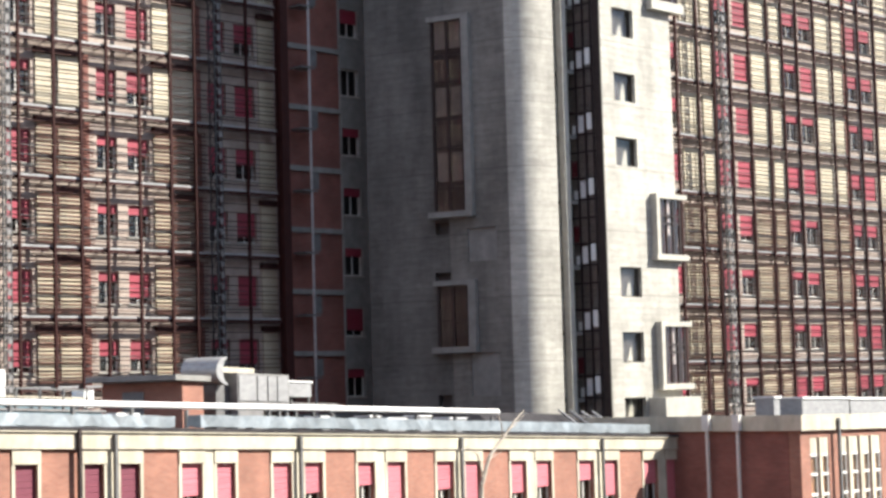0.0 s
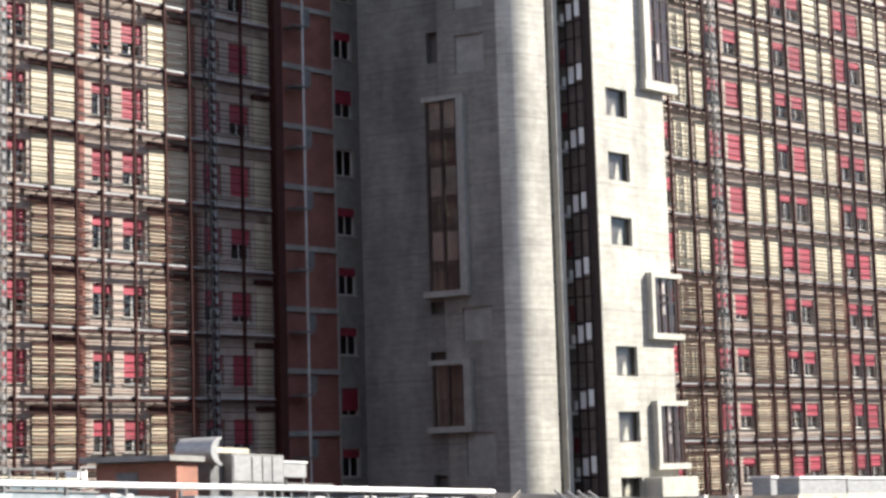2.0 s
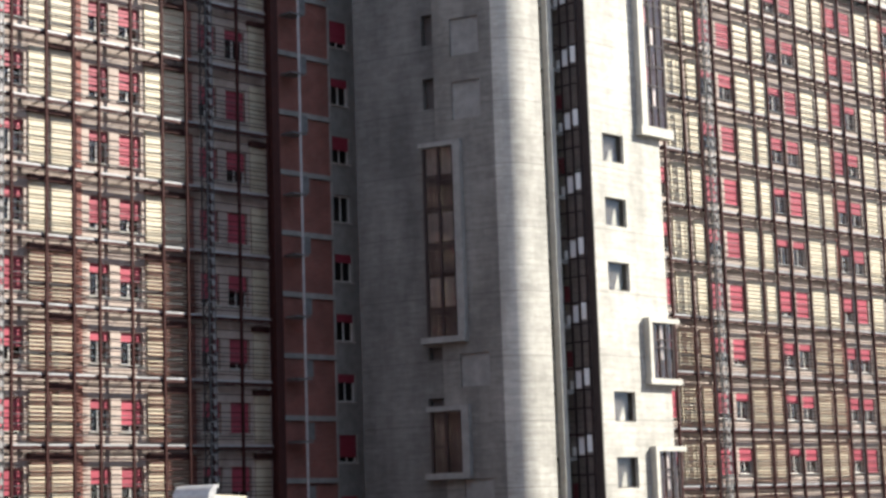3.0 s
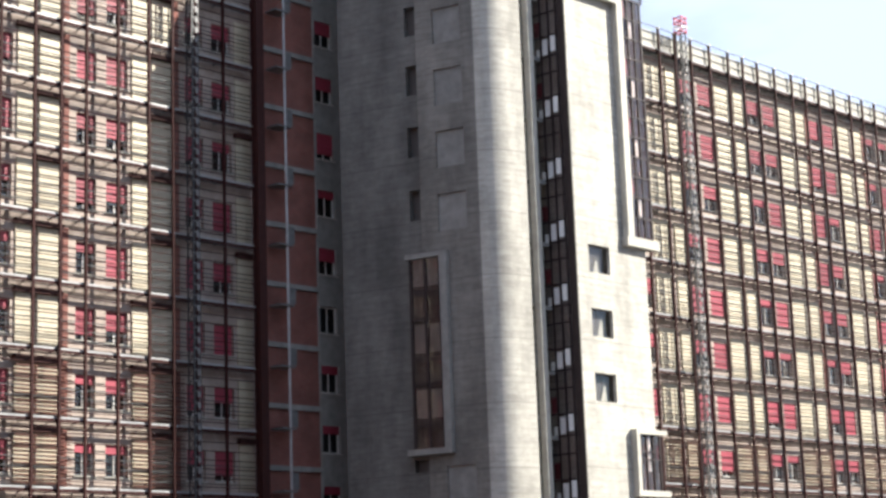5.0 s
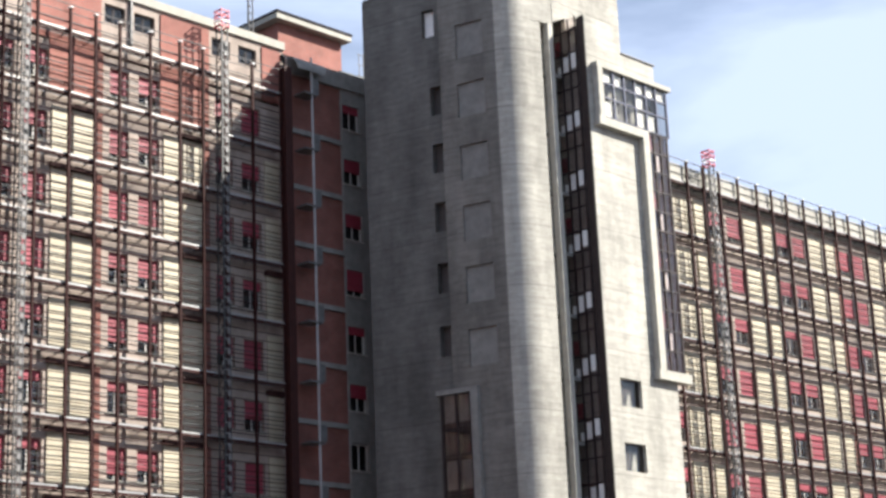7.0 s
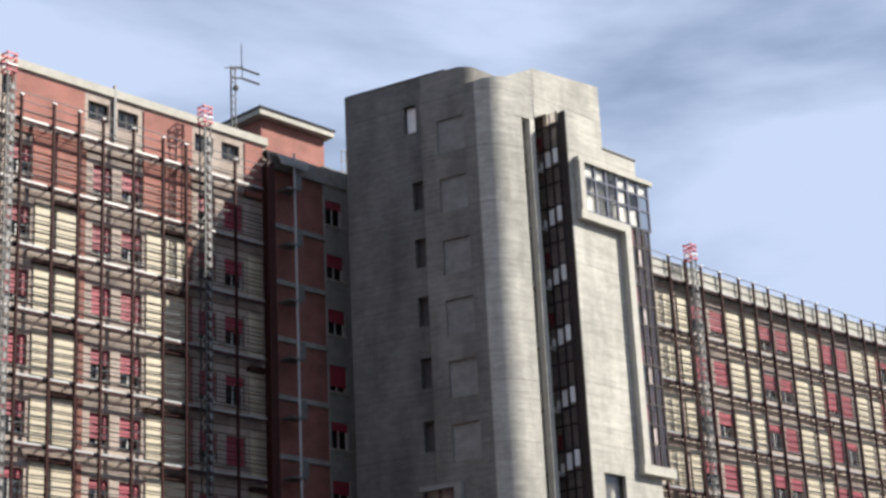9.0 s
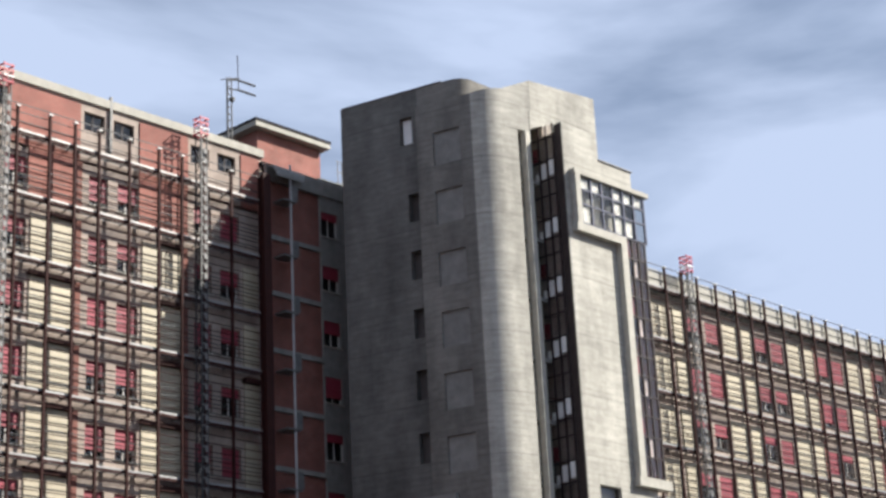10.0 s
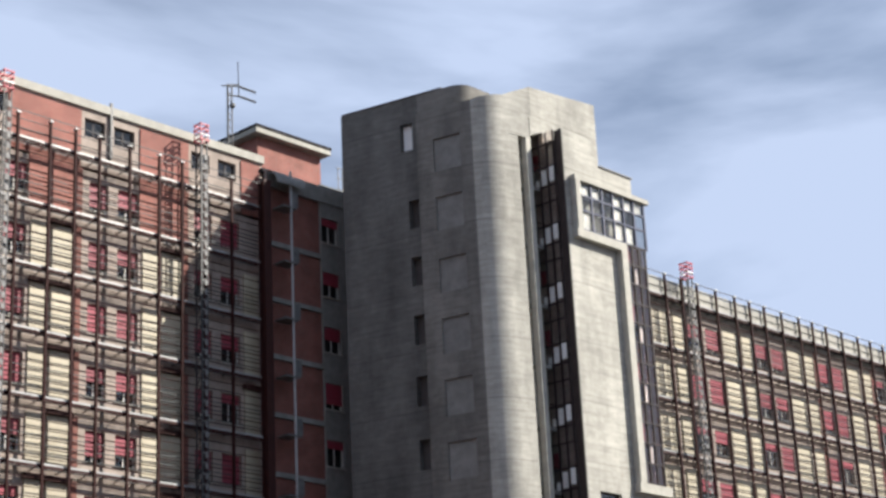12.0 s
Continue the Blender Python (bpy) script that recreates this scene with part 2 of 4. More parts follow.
def holed(bm, s0, s1, z0, z1, thick, holes, place, d0=0.0):
    """A wall in one piece with rectangular openings (s0, s1, z0, z1)."""
    ss = sorted({round(v, 3) for v in (s0, s1, *[min(max(h[i], s0), s1) for h in holes for i in (0, 1)])})
    zs = sorted({round(v, 3) for v in (z0, z1, *[min(max(h[i], z0), z1) for h in holes for i in (2, 3)])})
    grid = {}

    def v(i, j, k):
        if (i, j, k) not in grid:
            grid[i, j, k] = bm.verts.new(place(ss[i], d0 + thick * k, zs[j]))
        return grid[i, j, k]

    def full(i, j):
        if not (0 <= i < len(ss) - 1 and 0 <= j < len(zs) - 1):
            return False
        sm, zm = (ss[i] + ss[i + 1]) / 2, (zs[j] + zs[j + 1]) / 2
        return not any(h[0] < sm < h[1] and h[2] < zm < h[3] for h in holes)

    for i in range(len(ss) - 1):
        for j in range(len(zs) - 1):
            if not full(i, j):
                continue
            for k in (0, 1):
                bm.faces.new((v(i, j, k), v(i + 1, j, k), v(i + 1, j + 1, k), v(i, j + 1, k)))
            for di, dj, p, q in ((-1, 0, (i, j), (i, j + 1)), (1, 0, (i + 1, j), (i + 1, j + 1)), (0, -1, (i, j), (i + 1, j)), (0, 1, (i, j + 1), (i + 1, j + 1))):
                if not full(i + di, j + dj):
                    bm.faces.new((v(*p, 0), v(*q, 0), v(*q, 1), v(*p, 1)))


def tube(bm, a, b, r, r2=None, n=8):
    a, b = Vector(a), Vector(b)
    q = (b - a).to_track_quat("Z", "Y").to_matrix()
    rings = [[bm.verts.new(p + q @ Vector((math.cos(6.2832 * i / n) * rr, math.sin(6.2832 * i / n) * rr, 0))) for i in range(n)]
             for p, rr in ((a, r), (b, r if r2 is None else r2))]
    for i in range(n):
        bm.faces.new((rings[0][i], rings[0][(i + 1) % n], rings[1][(i + 1) % n], rings[1][i]))
    bm.faces.new(rings[0])
    bm.faces.new(rings[1])


SHARED = {}


def shared(key, make, mat):
    if key not in SHARED:
        me = bpy.data.meshes.new(key[0])
        bm = make()
        bmesh.ops.recalc_face_normals(bm, faces=bm.faces)
        bm.to_mesh(me)
        bm.free()
        me.materials.append(mat)
        SHARED[key] = me
    return SHARED[key]


def window(parent, at, w, h, drop, blind=RED_BLIND, frame_mat=WINDOW_FRAME, leaves=2, depth=0.16, bars=0):
    """A casement in an opening w by h whose lower corner lies at the matrix at (x along, y inward, z up)."""
    w, h, drop = round(w, 2), round(h, 2), round(drop, 1)

    def frame_mesh():
        bm = bmesh.new()
        t, gaps = 0.065, []
        for i in range(leaves):
            for j in range(bars + 1):
                gaps.append((t + (w - t) * i / leaves, (w - t) * (i + 1) / leaves, t + (h - t) * j / (bars + 1), (h - t) * (j + 1) / (bars + 1)))
        holed(bm, 0, w, 0, h, 0.07, gaps, plain, depth)
        return bm

    fr = part("window", shared(("window", w, h, leaves, bars, depth, frame_mat.name), frame_mesh, frame_mat), frame_mat, parent, at=at)
    part("pane", shared(("pane", w, h, depth), lambda: bx(0.05, w - 0.05, depth + 0.03, depth + 0.042, 0.05, h - 0.05), GLASS), GLASS, fr, at=at)
    if frame_mat is WINDOW_FRAME:
        part("sill", shared(("sill", w), lambda: bx(-0.08, w + 0.08, -0.07, depth, -0.07, -0.004), CONCRETE_SMOOTH), CONCRETE_SMOOTH, fr, at=at)
    if drop > 0.05:
        def blind_mesh():
            bm = bmesh.new()
            n = max(3, int(h * drop / 0.16))
            prof = []
            for i in range(n):
                z = h - h * drop * i / n
                prof += [(depth - 0.09, z), (depth - 0.09, z - h * drop / n + 0.02), (depth - 0.075, z - h * drop / n + 0.012)]
            prof += [(depth - 0.05, h - h * drop), (depth - 0.05, h)]
            ends = [[bm.verts.new((x, y, z)) for y, z in prof] for x in (0.03, w - 0.03)]
            for i in range(len(prof)):
                k = (i + 1) % len(prof)
                bm.faces.new((ends[0][i], ends[0][k], ends[1][k], ends[1][i]))
            return bm
        part("shutter", shared(("shutter", w, h, drop, depth, blind.name), blind_mesh, blind), blind, fr, at=at)
    return fr


# ---- ground ----
bm = bmesh.new()
box(bm, -2200, 2200, -2200, 2200, -0.5, 0.0)
tagged(part("ground", bm, ASPHALT, None), "dark asphalt yard round the buildings", "ground", kind="structure")

STOREY = 3.3

# plain unseen blocks that close the yard behind the camera, added to cut skylight
for name, x0, x1, y0, y1 in (("wall_west", -44, -30, -44, 70), ("wall_south", -29.9, 120, -44, -30)):
    tagged(part(name, bx(x0, x1, y0, y1, 0.0, 38.0), BRICK_LOW, None), "unseen brick block, closes the yard and cuts skylight", "wall", kind="structure")


# ---- the two long wings with their steel galleries ----
def wing(name, face, x0, x1, top, decks_top, win, panels, strips, period, first, last, label, brick_top, boxes, deep):
    """A ward block: plastered wall with windows in rows, cream panels, floors; its gallery is a thing of its own."""
    def place(s, d, z):
        return Vector((s, face + d, z))
    b = thing(name, ((x0 + x1) / 2, face, 0), label, "hospital block")
    holes, slots = [], []
    for k in range(1, 16):
        zk = E + decks_top - STOREY * k
        if zk < 1:
            break
        for n in range(first, last + 1):
            for a, c in win:
                s, e = a + period * n, c + period * n
                if x0 + 0.3 < s and e < x1 - 0.3:
                    holes.append((s, e, zk + 0.68, zk + 2.28))
                    slots.append((s, e, zk + 0.68, k))
    bm = bmesh.new()
    holed(bm, x0, x1, 0, E + decks_top - 0.3, 0.42, holes, place)
    part("wall", bm, PLASTER, b)
    part("floors", bx(x0 + 0.1, x1 - 0.1, face + 0.9, face + 14, 0.1, E + decks_top - 0.5), INSIDE, b, "dark solid standing for dim rooms behind the windows")
    for s, e, z, k in slots:
        drop = random.choice((0.3, 0.5, 0.5, 0.6, 0.8, 1.0, 1.0))
        window(b, Matrix.Translation((s, face, z)), e - s, 1.6, drop, depth=deep)
    for k in range(1, 16):
        zk = E + decks_top - STOREY * k
        if zk < 1:
            break
        for n in range(first, last + 1):
            for i, (a, c) in enumerate(panels):
                s, e = a + period * n, c + period * n
                if s > x0 + 0.2 and e < x1 - 0.2:
                    at = Matrix.Translation((s, face, zk + 0.25))
                    if k <= brick_top:
                        continue
                    part("panel", shared(("panel", round(e - s, 2)), lambda: bx(0, e - s, -0.09, -0.003, 0, 2.42), CREAM), CREAM, b, "cream coloured wall panel", at)
                    if boxes and random.random() < (0.45, 1.0)[i]:
                        part("blind_box", shared(("blind_box", round(e - s, 2)), lambda: bx(-0.1, e - s + 0.12, -0.3, -0.004, 2.44, 2.7), BLIND_BOX), BLIND_BOX, b,
                             "dark maroon roller box under the walkway", at)
            for a, c in strips:
                s, e = a + period * n, c + period * n
                if s > x0 + 0.2 and e < x1 - 0.2:
                    part("brick_strip", shared(("brick_strip", round(e - s, 2), k <= brick_top), lambda: bx(0, e - s, -0.05, -0.003, 0, 2.85), BRICK), BRICK, b,
                         "orange brick strip", Matrix.Translation((s, face, zk + 0.02)))
            if k <= brick_top:
                a, c = panels[0][0], panels[-1][1]
                s, e = a + period * n - 0.2, c + period * n + 0.2
                if s > x0 and e < x1:
                    part("brick_panel", bx(s, e, face - 0.06, face - 0.003, zk + 0.1, zk + 3.1), BRICK_ROSE, b, "rose brick infill panel")
    return b, place


def gallery(name, front, wall, x0, x1, decks_top, posts, post_top, slat_from, louvres, label, edge=0.05):
    """Steel walkways on every floor, held by red posts; thin rails across every floor, close slats before the panels of the lower ones."""
    g = thing(name, ((x0 + x1) / 2, front, 0), label, "scaffold gallery")
    post = bmesh.new()
    h = E + post_top
    prism(post, [(-0.06, -0.07), (0.06, -0.07), (0.06, -0.055), (0.015, -0.055), (0.015, 0.055), (0.06, 0.055), (0.06, 0.07), (-0.06, 0.07),
                 (-0.06, 0.055), (-0.015, 0.055), (-0.015, -0.055), (-0.06, -0.055)], 0, h)
    me = bpy.data.meshes.new("post")
    bmesh.ops.recalc_face_normals(post, faces=post.faces)
    post.to_mesh(me)
    post.free()
    me.materials.append(RED_STEEL)
    for x in posts:
        p = part("post", me, RED_STEEL, g, at=Matrix.Translation((x, front, 0)))
        part("cap", shared(("cap", 1), lambda: bx(-0.11, 0.11, -0.11, 0.11, 0, 0.06), WHITE), WHITE, p, "white post cap", at=Matrix.Translation((x, front, h)))
    k = 0
    while E + decks_top - STOREY * k > 1.5:
        zk = E + decks_top - STOREY * k
        bm = bmesh.new()
        slots, y = [], front + 0.2
        while y + 0.12 < wall - 0.1:
            slots.append((x0 + 0.1, x1 - 0.1, y, y + 0.11))
            y += 0.15
        holed(bm, x0, x1, front + 0.151, wall - 0.1, 0.03, slots, lambda u, d, v: Vector((u, v, zk - 0.05 + d)))
        part("deck", bm, GREY_STEEL, g, "open steel grating walkway")
        part("edge_plate", bx(x0, x1, front + 0.105, front + 0.15, zk - 0.04, zk + edge), GALV, g, "pale galvanised edge plate")
        part("edge_beam", bx(x0, x1, front + 0.11, front + 0.15, zk - 0.19, zk - 0.044), RED_STEEL, g, "dark steel edge beam")
        for z in (0.45, 0.95, 1.4):
            part("handrail", bx(x0, x1, front + 0.14, front + 0.18, zk + z, zk + z + 0.04), HOIST, g)
        for x in posts:
            def bracket():
                b = bmesh.new()
                d = wall - front
                v = [b.verts.new(p) for sx in (-0.015, 0.015) for p in ((sx, 0.155, -0.055), (sx, d, -0.055), (sx, d, -0.14), (sx, 0.155, -0.08))]
                b.faces.new(v[:4])
                b.faces.new(v[4:])
                for i in range(4):
                    b.faces.new((v[i], v[(i + 1) % 4], v[4 + (i + 1) % 4], v[4 + i]))
                return b
            part("bracket", shared(("bracket", name), bracket, GREY_STEEL), GREY_STEEL, g, at=Matrix.Translation((x, front, zk)))
        if k >= 1:
            for i in range(7):
                z = zk + 0.30 + (STOREY - 0.55) * i / 6
                part("rail", bx(x0, x1, front + 0.19, front + 0.22, z, z + 0.045), RED_STEEL, g)
            for a, c in louvres if k > slat_from else ():
                me = shared(("slat", round(c - a, 2)), lambda: bx(0, c - a, -0.3, -0.26, 0, 0.055), SLAT_BROWN)
                for i in range(15):
                    part("slat", me, SLAT_BROWN, g, at=Matrix.Translation((a, wall, zk + 0.22 + 0.185 * i)))
        k += 1
    return g


LEFT_FACE, LEFT_FRONT = 72.95, 72.07
wing_left, place_left = wing("hospital_block", LEFT_FACE, 30.0, 63.7, 40.6, 36.8, [(52.08, 53.29), (53.9, 55.25)], [(48.57, 49.56), (49.78, 51.06)],
                             [(51.17, 51.62)], 6.9, -3, 2, "tall brick and plaster hospital block with red shutters", 1, True, 0.24)
posts_left = [a + 6.9 * n for n in range(-3, 2) for a in (49.01, 50.55, 52.05, 53.98)]
posts_left = [x for x in posts_left if 33 < x < 62]
gallery("steel_gallery", LEFT_FRONT, LEFT_FACE, 32.0, 63.0, 36.8, posts_left, 37.95, 7, [(48.4 + 6.9 * n, 51.7 + 6.9 * n) for n in range(-2, 2)],
        "dark red steel gallery with walkways on every floor")

RIGHT_FACE, RIGHT_FRONT = 63.45, 62.6
wing_right, place_right = wing("hospital_block", RIGHT_FACE, 77.0, 136.0, 35.6, 34.1, [(97.85, 99.3), (99.72, 101.15)], [(101.45, 103.2), (103.6, 104.8)],
                               [(104.84, 105.08)], 7.32, -3, 4, "long plastered hospital block with red shutters", 0, False, 0.15)
posts_right = [a + 7.4 * n for n in range(-2, 6) for a in (90.73, 92.73, 94.8, 96.45)]
posts_right = [x for x in posts_right if 85 < x < 135]
gal_right = gallery("steel_gallery", RIGHT_FRONT, RIGHT_FACE, 84.5, 135.0, 34.1, posts_right, 35.4, 7, [(101.3 + 7.32 * n, 105.1 + 7.32 * n) for n in range(-2, 4)],
        "dark red steel gallery with close slats on the lower floors")

# attic and roof of the left block
Q = 0.9912
Z0 = E + 36.3
attic = [(a * Q, c * Q) for a, c in ((52.16, 53.5), (54.06, 55.42), (59.3, 60.6), (61.2, 62.5))]
attic += [(a - 7.04, c - 7.04) for a, c in attic[:2]]
bm = bmesh.new()
holed(bm, 30.0, 63.9, Z0, E + 39.8, 0.4, [(a, c, E + 38.25, E + 39.3) for a, c in attic], place_left)
part("attic_wall", bm, PLASTER, wing_left, "pinkish plastered attic storey")
for a, c in attic:
    window(wing_left, Matrix.Translation((a, LEFT_FACE, E + 38.25)), c - a, 1.05, 0.0, frame_mat=DARK_FRAME)
for a, c in ((55.75, 59.05), (47.45, 51.9), (62.85, 64.2), (40.0, 44.7)):
    part("brick_panel", bx(a * Q, c * Q, LEFT_FACE - 0.08, LEFT_FACE - 0.003, Z0 + 0.1, E + 39.6), BRICK_ROSE, wing_left, "rose brick infill panel")
part("attic_core", bx(30.1, 63.8, LEFT_FACE + 0.9, LEFT_FACE + 13.9, Z0, E + 39.7), INSIDE, wing_left)
bm = bmesh.new()
box(bm, 30.0, 63.95, LEFT_FACE - 0.16, LEFT_FACE + 0.5, E + 39.81, E + 40.27)
part("cornice", bm, CONCRETE_SMOOTH, wing_left, "pale concrete cornice")
part("roof", bx(30.0, 63.9, LEFT_FACE + 0.5, LEFT_FACE + 14.5, E + 39.85, E + 40.15), ROOFING, wing_left, "dark flat roof")
part("downpipe", bx(53.25, 53.38, LEFT_FACE - 0.17, LEFT_FACE - 0.02, E + 37.3, E + 40.5), GREY_STEEL, wing_left)

# parapet of the right block
bm = bmesh.new()
box(bm, 77.0, 136.0, RIGHT_FACE, RIGHT_FACE + 0.35, E + 33.8, E + 35.3)
part("parapet", bm, CONCRETE_SMOOTH, wing_right, "pale concrete parapet")
part("roof", bx(77.0, 136.0, RIGHT_FACE + 0.35, RIGHT_FACE + 14, E + 33.8, E + 34.6), ROOFING, wing_right, "dark flat roof")

for i in range(6):
    part("guard_board", bx(77.5, 135.0, RIGHT_FRONT + 0.2, RIGHT_FRONT + 0.23, E + 34.2 + 0.17 * i, E + 34.34 + 0.17 * i), CONCRETE_SMOOTH, gal_right, "pale guard board")

# ---- stair block between the left wing and the tower ----
SY = 72.5
stair = thing("stair_block", (66.5, SY, 0), "shaded brick stair block with a column of windows", "stair block")
holes = []
zs = [37.43 - 3.3 * i for i in range(14)]
for z in zs:
    if E + z > 3:
        holes.append((68.0, 69.3, E + z - 1.5, E + z))
bm = bmesh.new()
holed(bm, 67.9, 71.0, 0, E + 39.5, 0.4, holes, lambda s, d, z: Vector((s, SY + d, z)))
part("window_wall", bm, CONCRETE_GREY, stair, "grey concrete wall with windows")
for h in holes:
    window(stair, Matrix.Translation((h[0], SY, h[2])), 1.3, 1.5, random.choice((0.0, 0.3, 0.3, 0.5, 0.8)))
part("brick_wall", bx(63.75, 67.9, SY + 0.12, SY + 0.5, 0, E + 38.35), BRICK, stair, "dark red brick wall")
bm = bmesh.new()
box(bm, 63.75, 71.0, SY - 0.1, SY + 0.119, E + 38.36, E + 39.3)
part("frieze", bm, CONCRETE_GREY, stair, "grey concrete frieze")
for k in range(14):
    z = E + 38.3 - 3.3 * k - 3.3
    if z > 2:
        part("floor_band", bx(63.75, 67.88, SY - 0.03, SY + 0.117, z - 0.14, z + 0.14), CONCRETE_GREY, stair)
part("core", bx(63.8, 71.0, SY + 0.9, SY + 8, 0, E + 39.2), INSIDE, stair)
part("roof", bx(63.7, 71.0, SY + 0.2, SY + 8, E + 39.31, E + 39.5), ROOFING, stair)

# ---- concrete tower ----
tower = thing("concrete_tower", (70, 62, 0), "raw board-marked concrete stair and lift tower", "tower")
U, N = Vector((-0.242, 0.970, 0)), Vector((0.970, 0.242, 0))
PW = Vector((67.2, 58.7, 0))


def flank(s, d, z):
    return PW + U * s + N * d + Vector((0, 0, z))


def front(s, d, z):
    return Vector((s, 56.7 + d, z))


def arc_points(off=0.0, n=18):
    """The rounded edge, from the shaded flank round to the sunlit side."""
    r, s = 1.5, flank(0.82, 0, 0)
    c = s + N * r
    out = []
    for i in range(n + 1):
        h = radians(-76 + 66 * i / n)
        out.append(((c.x + math.sin(h) * (r - off)), (c.y - math.cos(h) * (r - off))))
    return out


# rear part with the tall flank
bm = bmesh.new()
small = [(4.3, 4.95, E + z - 1.6, E + z) for z in (35.24, 32.0, 28.77, 25.45, 22.09)] + [(4.56, 5.3, E + 38.15, E + 39.74)]
small += [(4.3, 5.1, E + 7.65, E + 8.28), (4.25, 5.2, E + 5.34, E + 5.75), (4.43, 5.2, E - 0.95, E - 0.38)]
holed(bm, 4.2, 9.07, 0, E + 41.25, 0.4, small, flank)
part("rear_flank_wall", bm, CONCRETE_SHADE_DARK, tower, "stained concrete wall, darkened to stand for shade")
bm = bmesh.new()
a = flank(9.0, 0.42, 0)
b = flank(1.2, 0.42, 0)
rear = [(a.x, a.y)] + [(flank(4.19, 0.42, 0).x, flank(4.19, 0.42, 0).y)]
prism(bm, rear + [(76.4, 63.6), (76.4, 75.0), (72.7, 75.0), (72.7, 67.5), (66.0, 67.5)], 0, E + 38.0)
part("core", bm, INSIDE, tower)
bm = bmesh.new()
pts = []
c0 = flank(2.1, 0, 0) + N * 1.0
for i in range(9):
    h = radians(-76 + 76 * i / 8)
    pts.append((c0.x + math.sin(h), c0.y - math.cos(h)))
f1, f2 = flank(4.18, 0.0, 0), flank(8.9, 0.42, 0)
f3 = flank(4.18, 0.42, 0)
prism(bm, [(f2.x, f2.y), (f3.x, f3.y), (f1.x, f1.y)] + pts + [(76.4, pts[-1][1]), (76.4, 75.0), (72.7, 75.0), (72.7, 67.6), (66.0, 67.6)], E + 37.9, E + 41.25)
# Shade is in this copy's colour as well.
part("upper_block", bm, CONCRETE_SHADE_TAN, tower)

# White plate in place of the bright daylight seen through this opening.
part("blind", bx(4.6, 5.26, 0.3, 0.33, E + 38.2, E + 39.7, flank), WHITE, tower, "white plate standing for daylight in the top window")

# front part: flank with panels, rounded edge, slot and front
panel_z = [(38.34, 36.44), (35.0, 33.1), (31.53, 29.64), (28.25, 26.33), (24.95, 23.03), (21.65, 19.73), (7.85, 6.22), (1.67, -0.46)]
tall = (3.15, 4.2, E + 8.75, E + 18.45)
short = (3.15, 4.2, E + 2.0, E + 5.0)
bm = bmesh.new()
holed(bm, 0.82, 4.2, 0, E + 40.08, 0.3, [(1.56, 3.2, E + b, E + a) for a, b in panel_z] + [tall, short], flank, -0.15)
part("flank_wall", bm, CONCRETE_SHADE_TAN, tower, "stained concrete flank with recessed panels, darkened for shade")
for a, b in panel_z:
    part("recessed_panel", bx(1.56, 3.2, -0.02, 0.14, E + b, E + a, flank), CONCRETE_GREY, tower, "recessed smooth concrete panel")
arc = [(x - 0.1455 * (1 - i / 18), y - 0.036 * (1 - i / 18)) for i, (x, y) in enumerate(arc_points())]
e = flank(4.19, 0.16, 0)
s0 = flank(0.82, 0.16, 0)
low_pts = [(e.x, e.y), (s0.x, s0.y)] + arc + [(69.15, 58.22), (69.15, 59.3), (69.95, 59.3), (69.95, 59.4), (71.0, 59.4), (71.0, 57.12), (76.78, 57.12), (76.78, 64.0), (72.0, 64.0)]
bm = bmesh.new()
prism(bm, low_pts, 0, E + 37.15)
part("front_block", bm, CONCRETE, tower)
back = [(e.x, e.y), (s0.x, s0.y)] + arc
cap_pts = back + [(70.1, 58.0), (75.7, 58.0), (75.7, 63.9), (70.0, 63.9)]
cap_top = [E + 40.08] * 2 + [E + 40.08 + 0.3 * i / 18 for i in range(19)] + [E + 41.26, E + 41.77, E + 41.6, E + 40.3]
bm = bmesh.new()
prism(bm, cap_pts, E + 39.45, cap_top)
part("upper_block", bm, CONCRETE, tower)
bm = bmesh.new()
prism(bm, back + [(69.15, 58.22), (69.15, 59.3), (69.95, 59.3), (69.95, 59.4), (71.0, 59.4), (71.0, 57.12), (74.0, 57.12), (74.0, 63.9)], E + 37.15, E + 38.2)
part("upper_block", bm, CONCRETE, tower)
bm = bmesh.new()
prism(bm, back + [(69.95, 58.03), (69.95, 59.4), (71.0, 59.4), (71.0, 58.006), (75.68, 58.006), (74.0, 63.9)], E + 38.2, E + 39.45)
part("upper_block", bm, CONCRETE, tower)
# sloping head over the slot
bm = bmesh.new()
v = [bm.verts.new((x, y, E + z)) for y in (58.004, 58.6) for x, z in ((69.954, 38.36), (72.0, 39.3), (72.0, 39.449), (69.954, 39.449))]
for f in ((0, 1, 2, 3), (7, 6, 5, 4), (0, 4, 5, 1), (1, 5, 6, 2), (2, 6, 7, 3), (3, 7, 4, 0)):
    bm.faces.new([v[i] for i in f])
part("head_block", bm, CONCRETE, tower)
fw = [(71.98, 73.7, E + b, E + a) for a, b in ((18.97, 17.52), (15.65, 14.2), (12.34, 10.9), (5.79, 4.29), (2.52, 1.0), (-0.76, -1.9))]
bays = [(72.0, 76.78, E + 33.1, E + 35.7), (75.3, 76.78, E + 19.75, E + 33.1), (75.5, 76.78, E + 6.5, E + 9.4), (75.43, 76.78, E - 0.1, E + 2.8)]
bm = bmesh.new()
holed(bm, 71.0, 76.8, 0, E + 37.15, 0.419, fw + bays, front)
holed(bm, 71.0, 74.0, E + 37.15, E + 38.66, 0.419, [], front)
part("front_wall", bm, CONCRETE, tower, "sunlit board-marked concrete front")
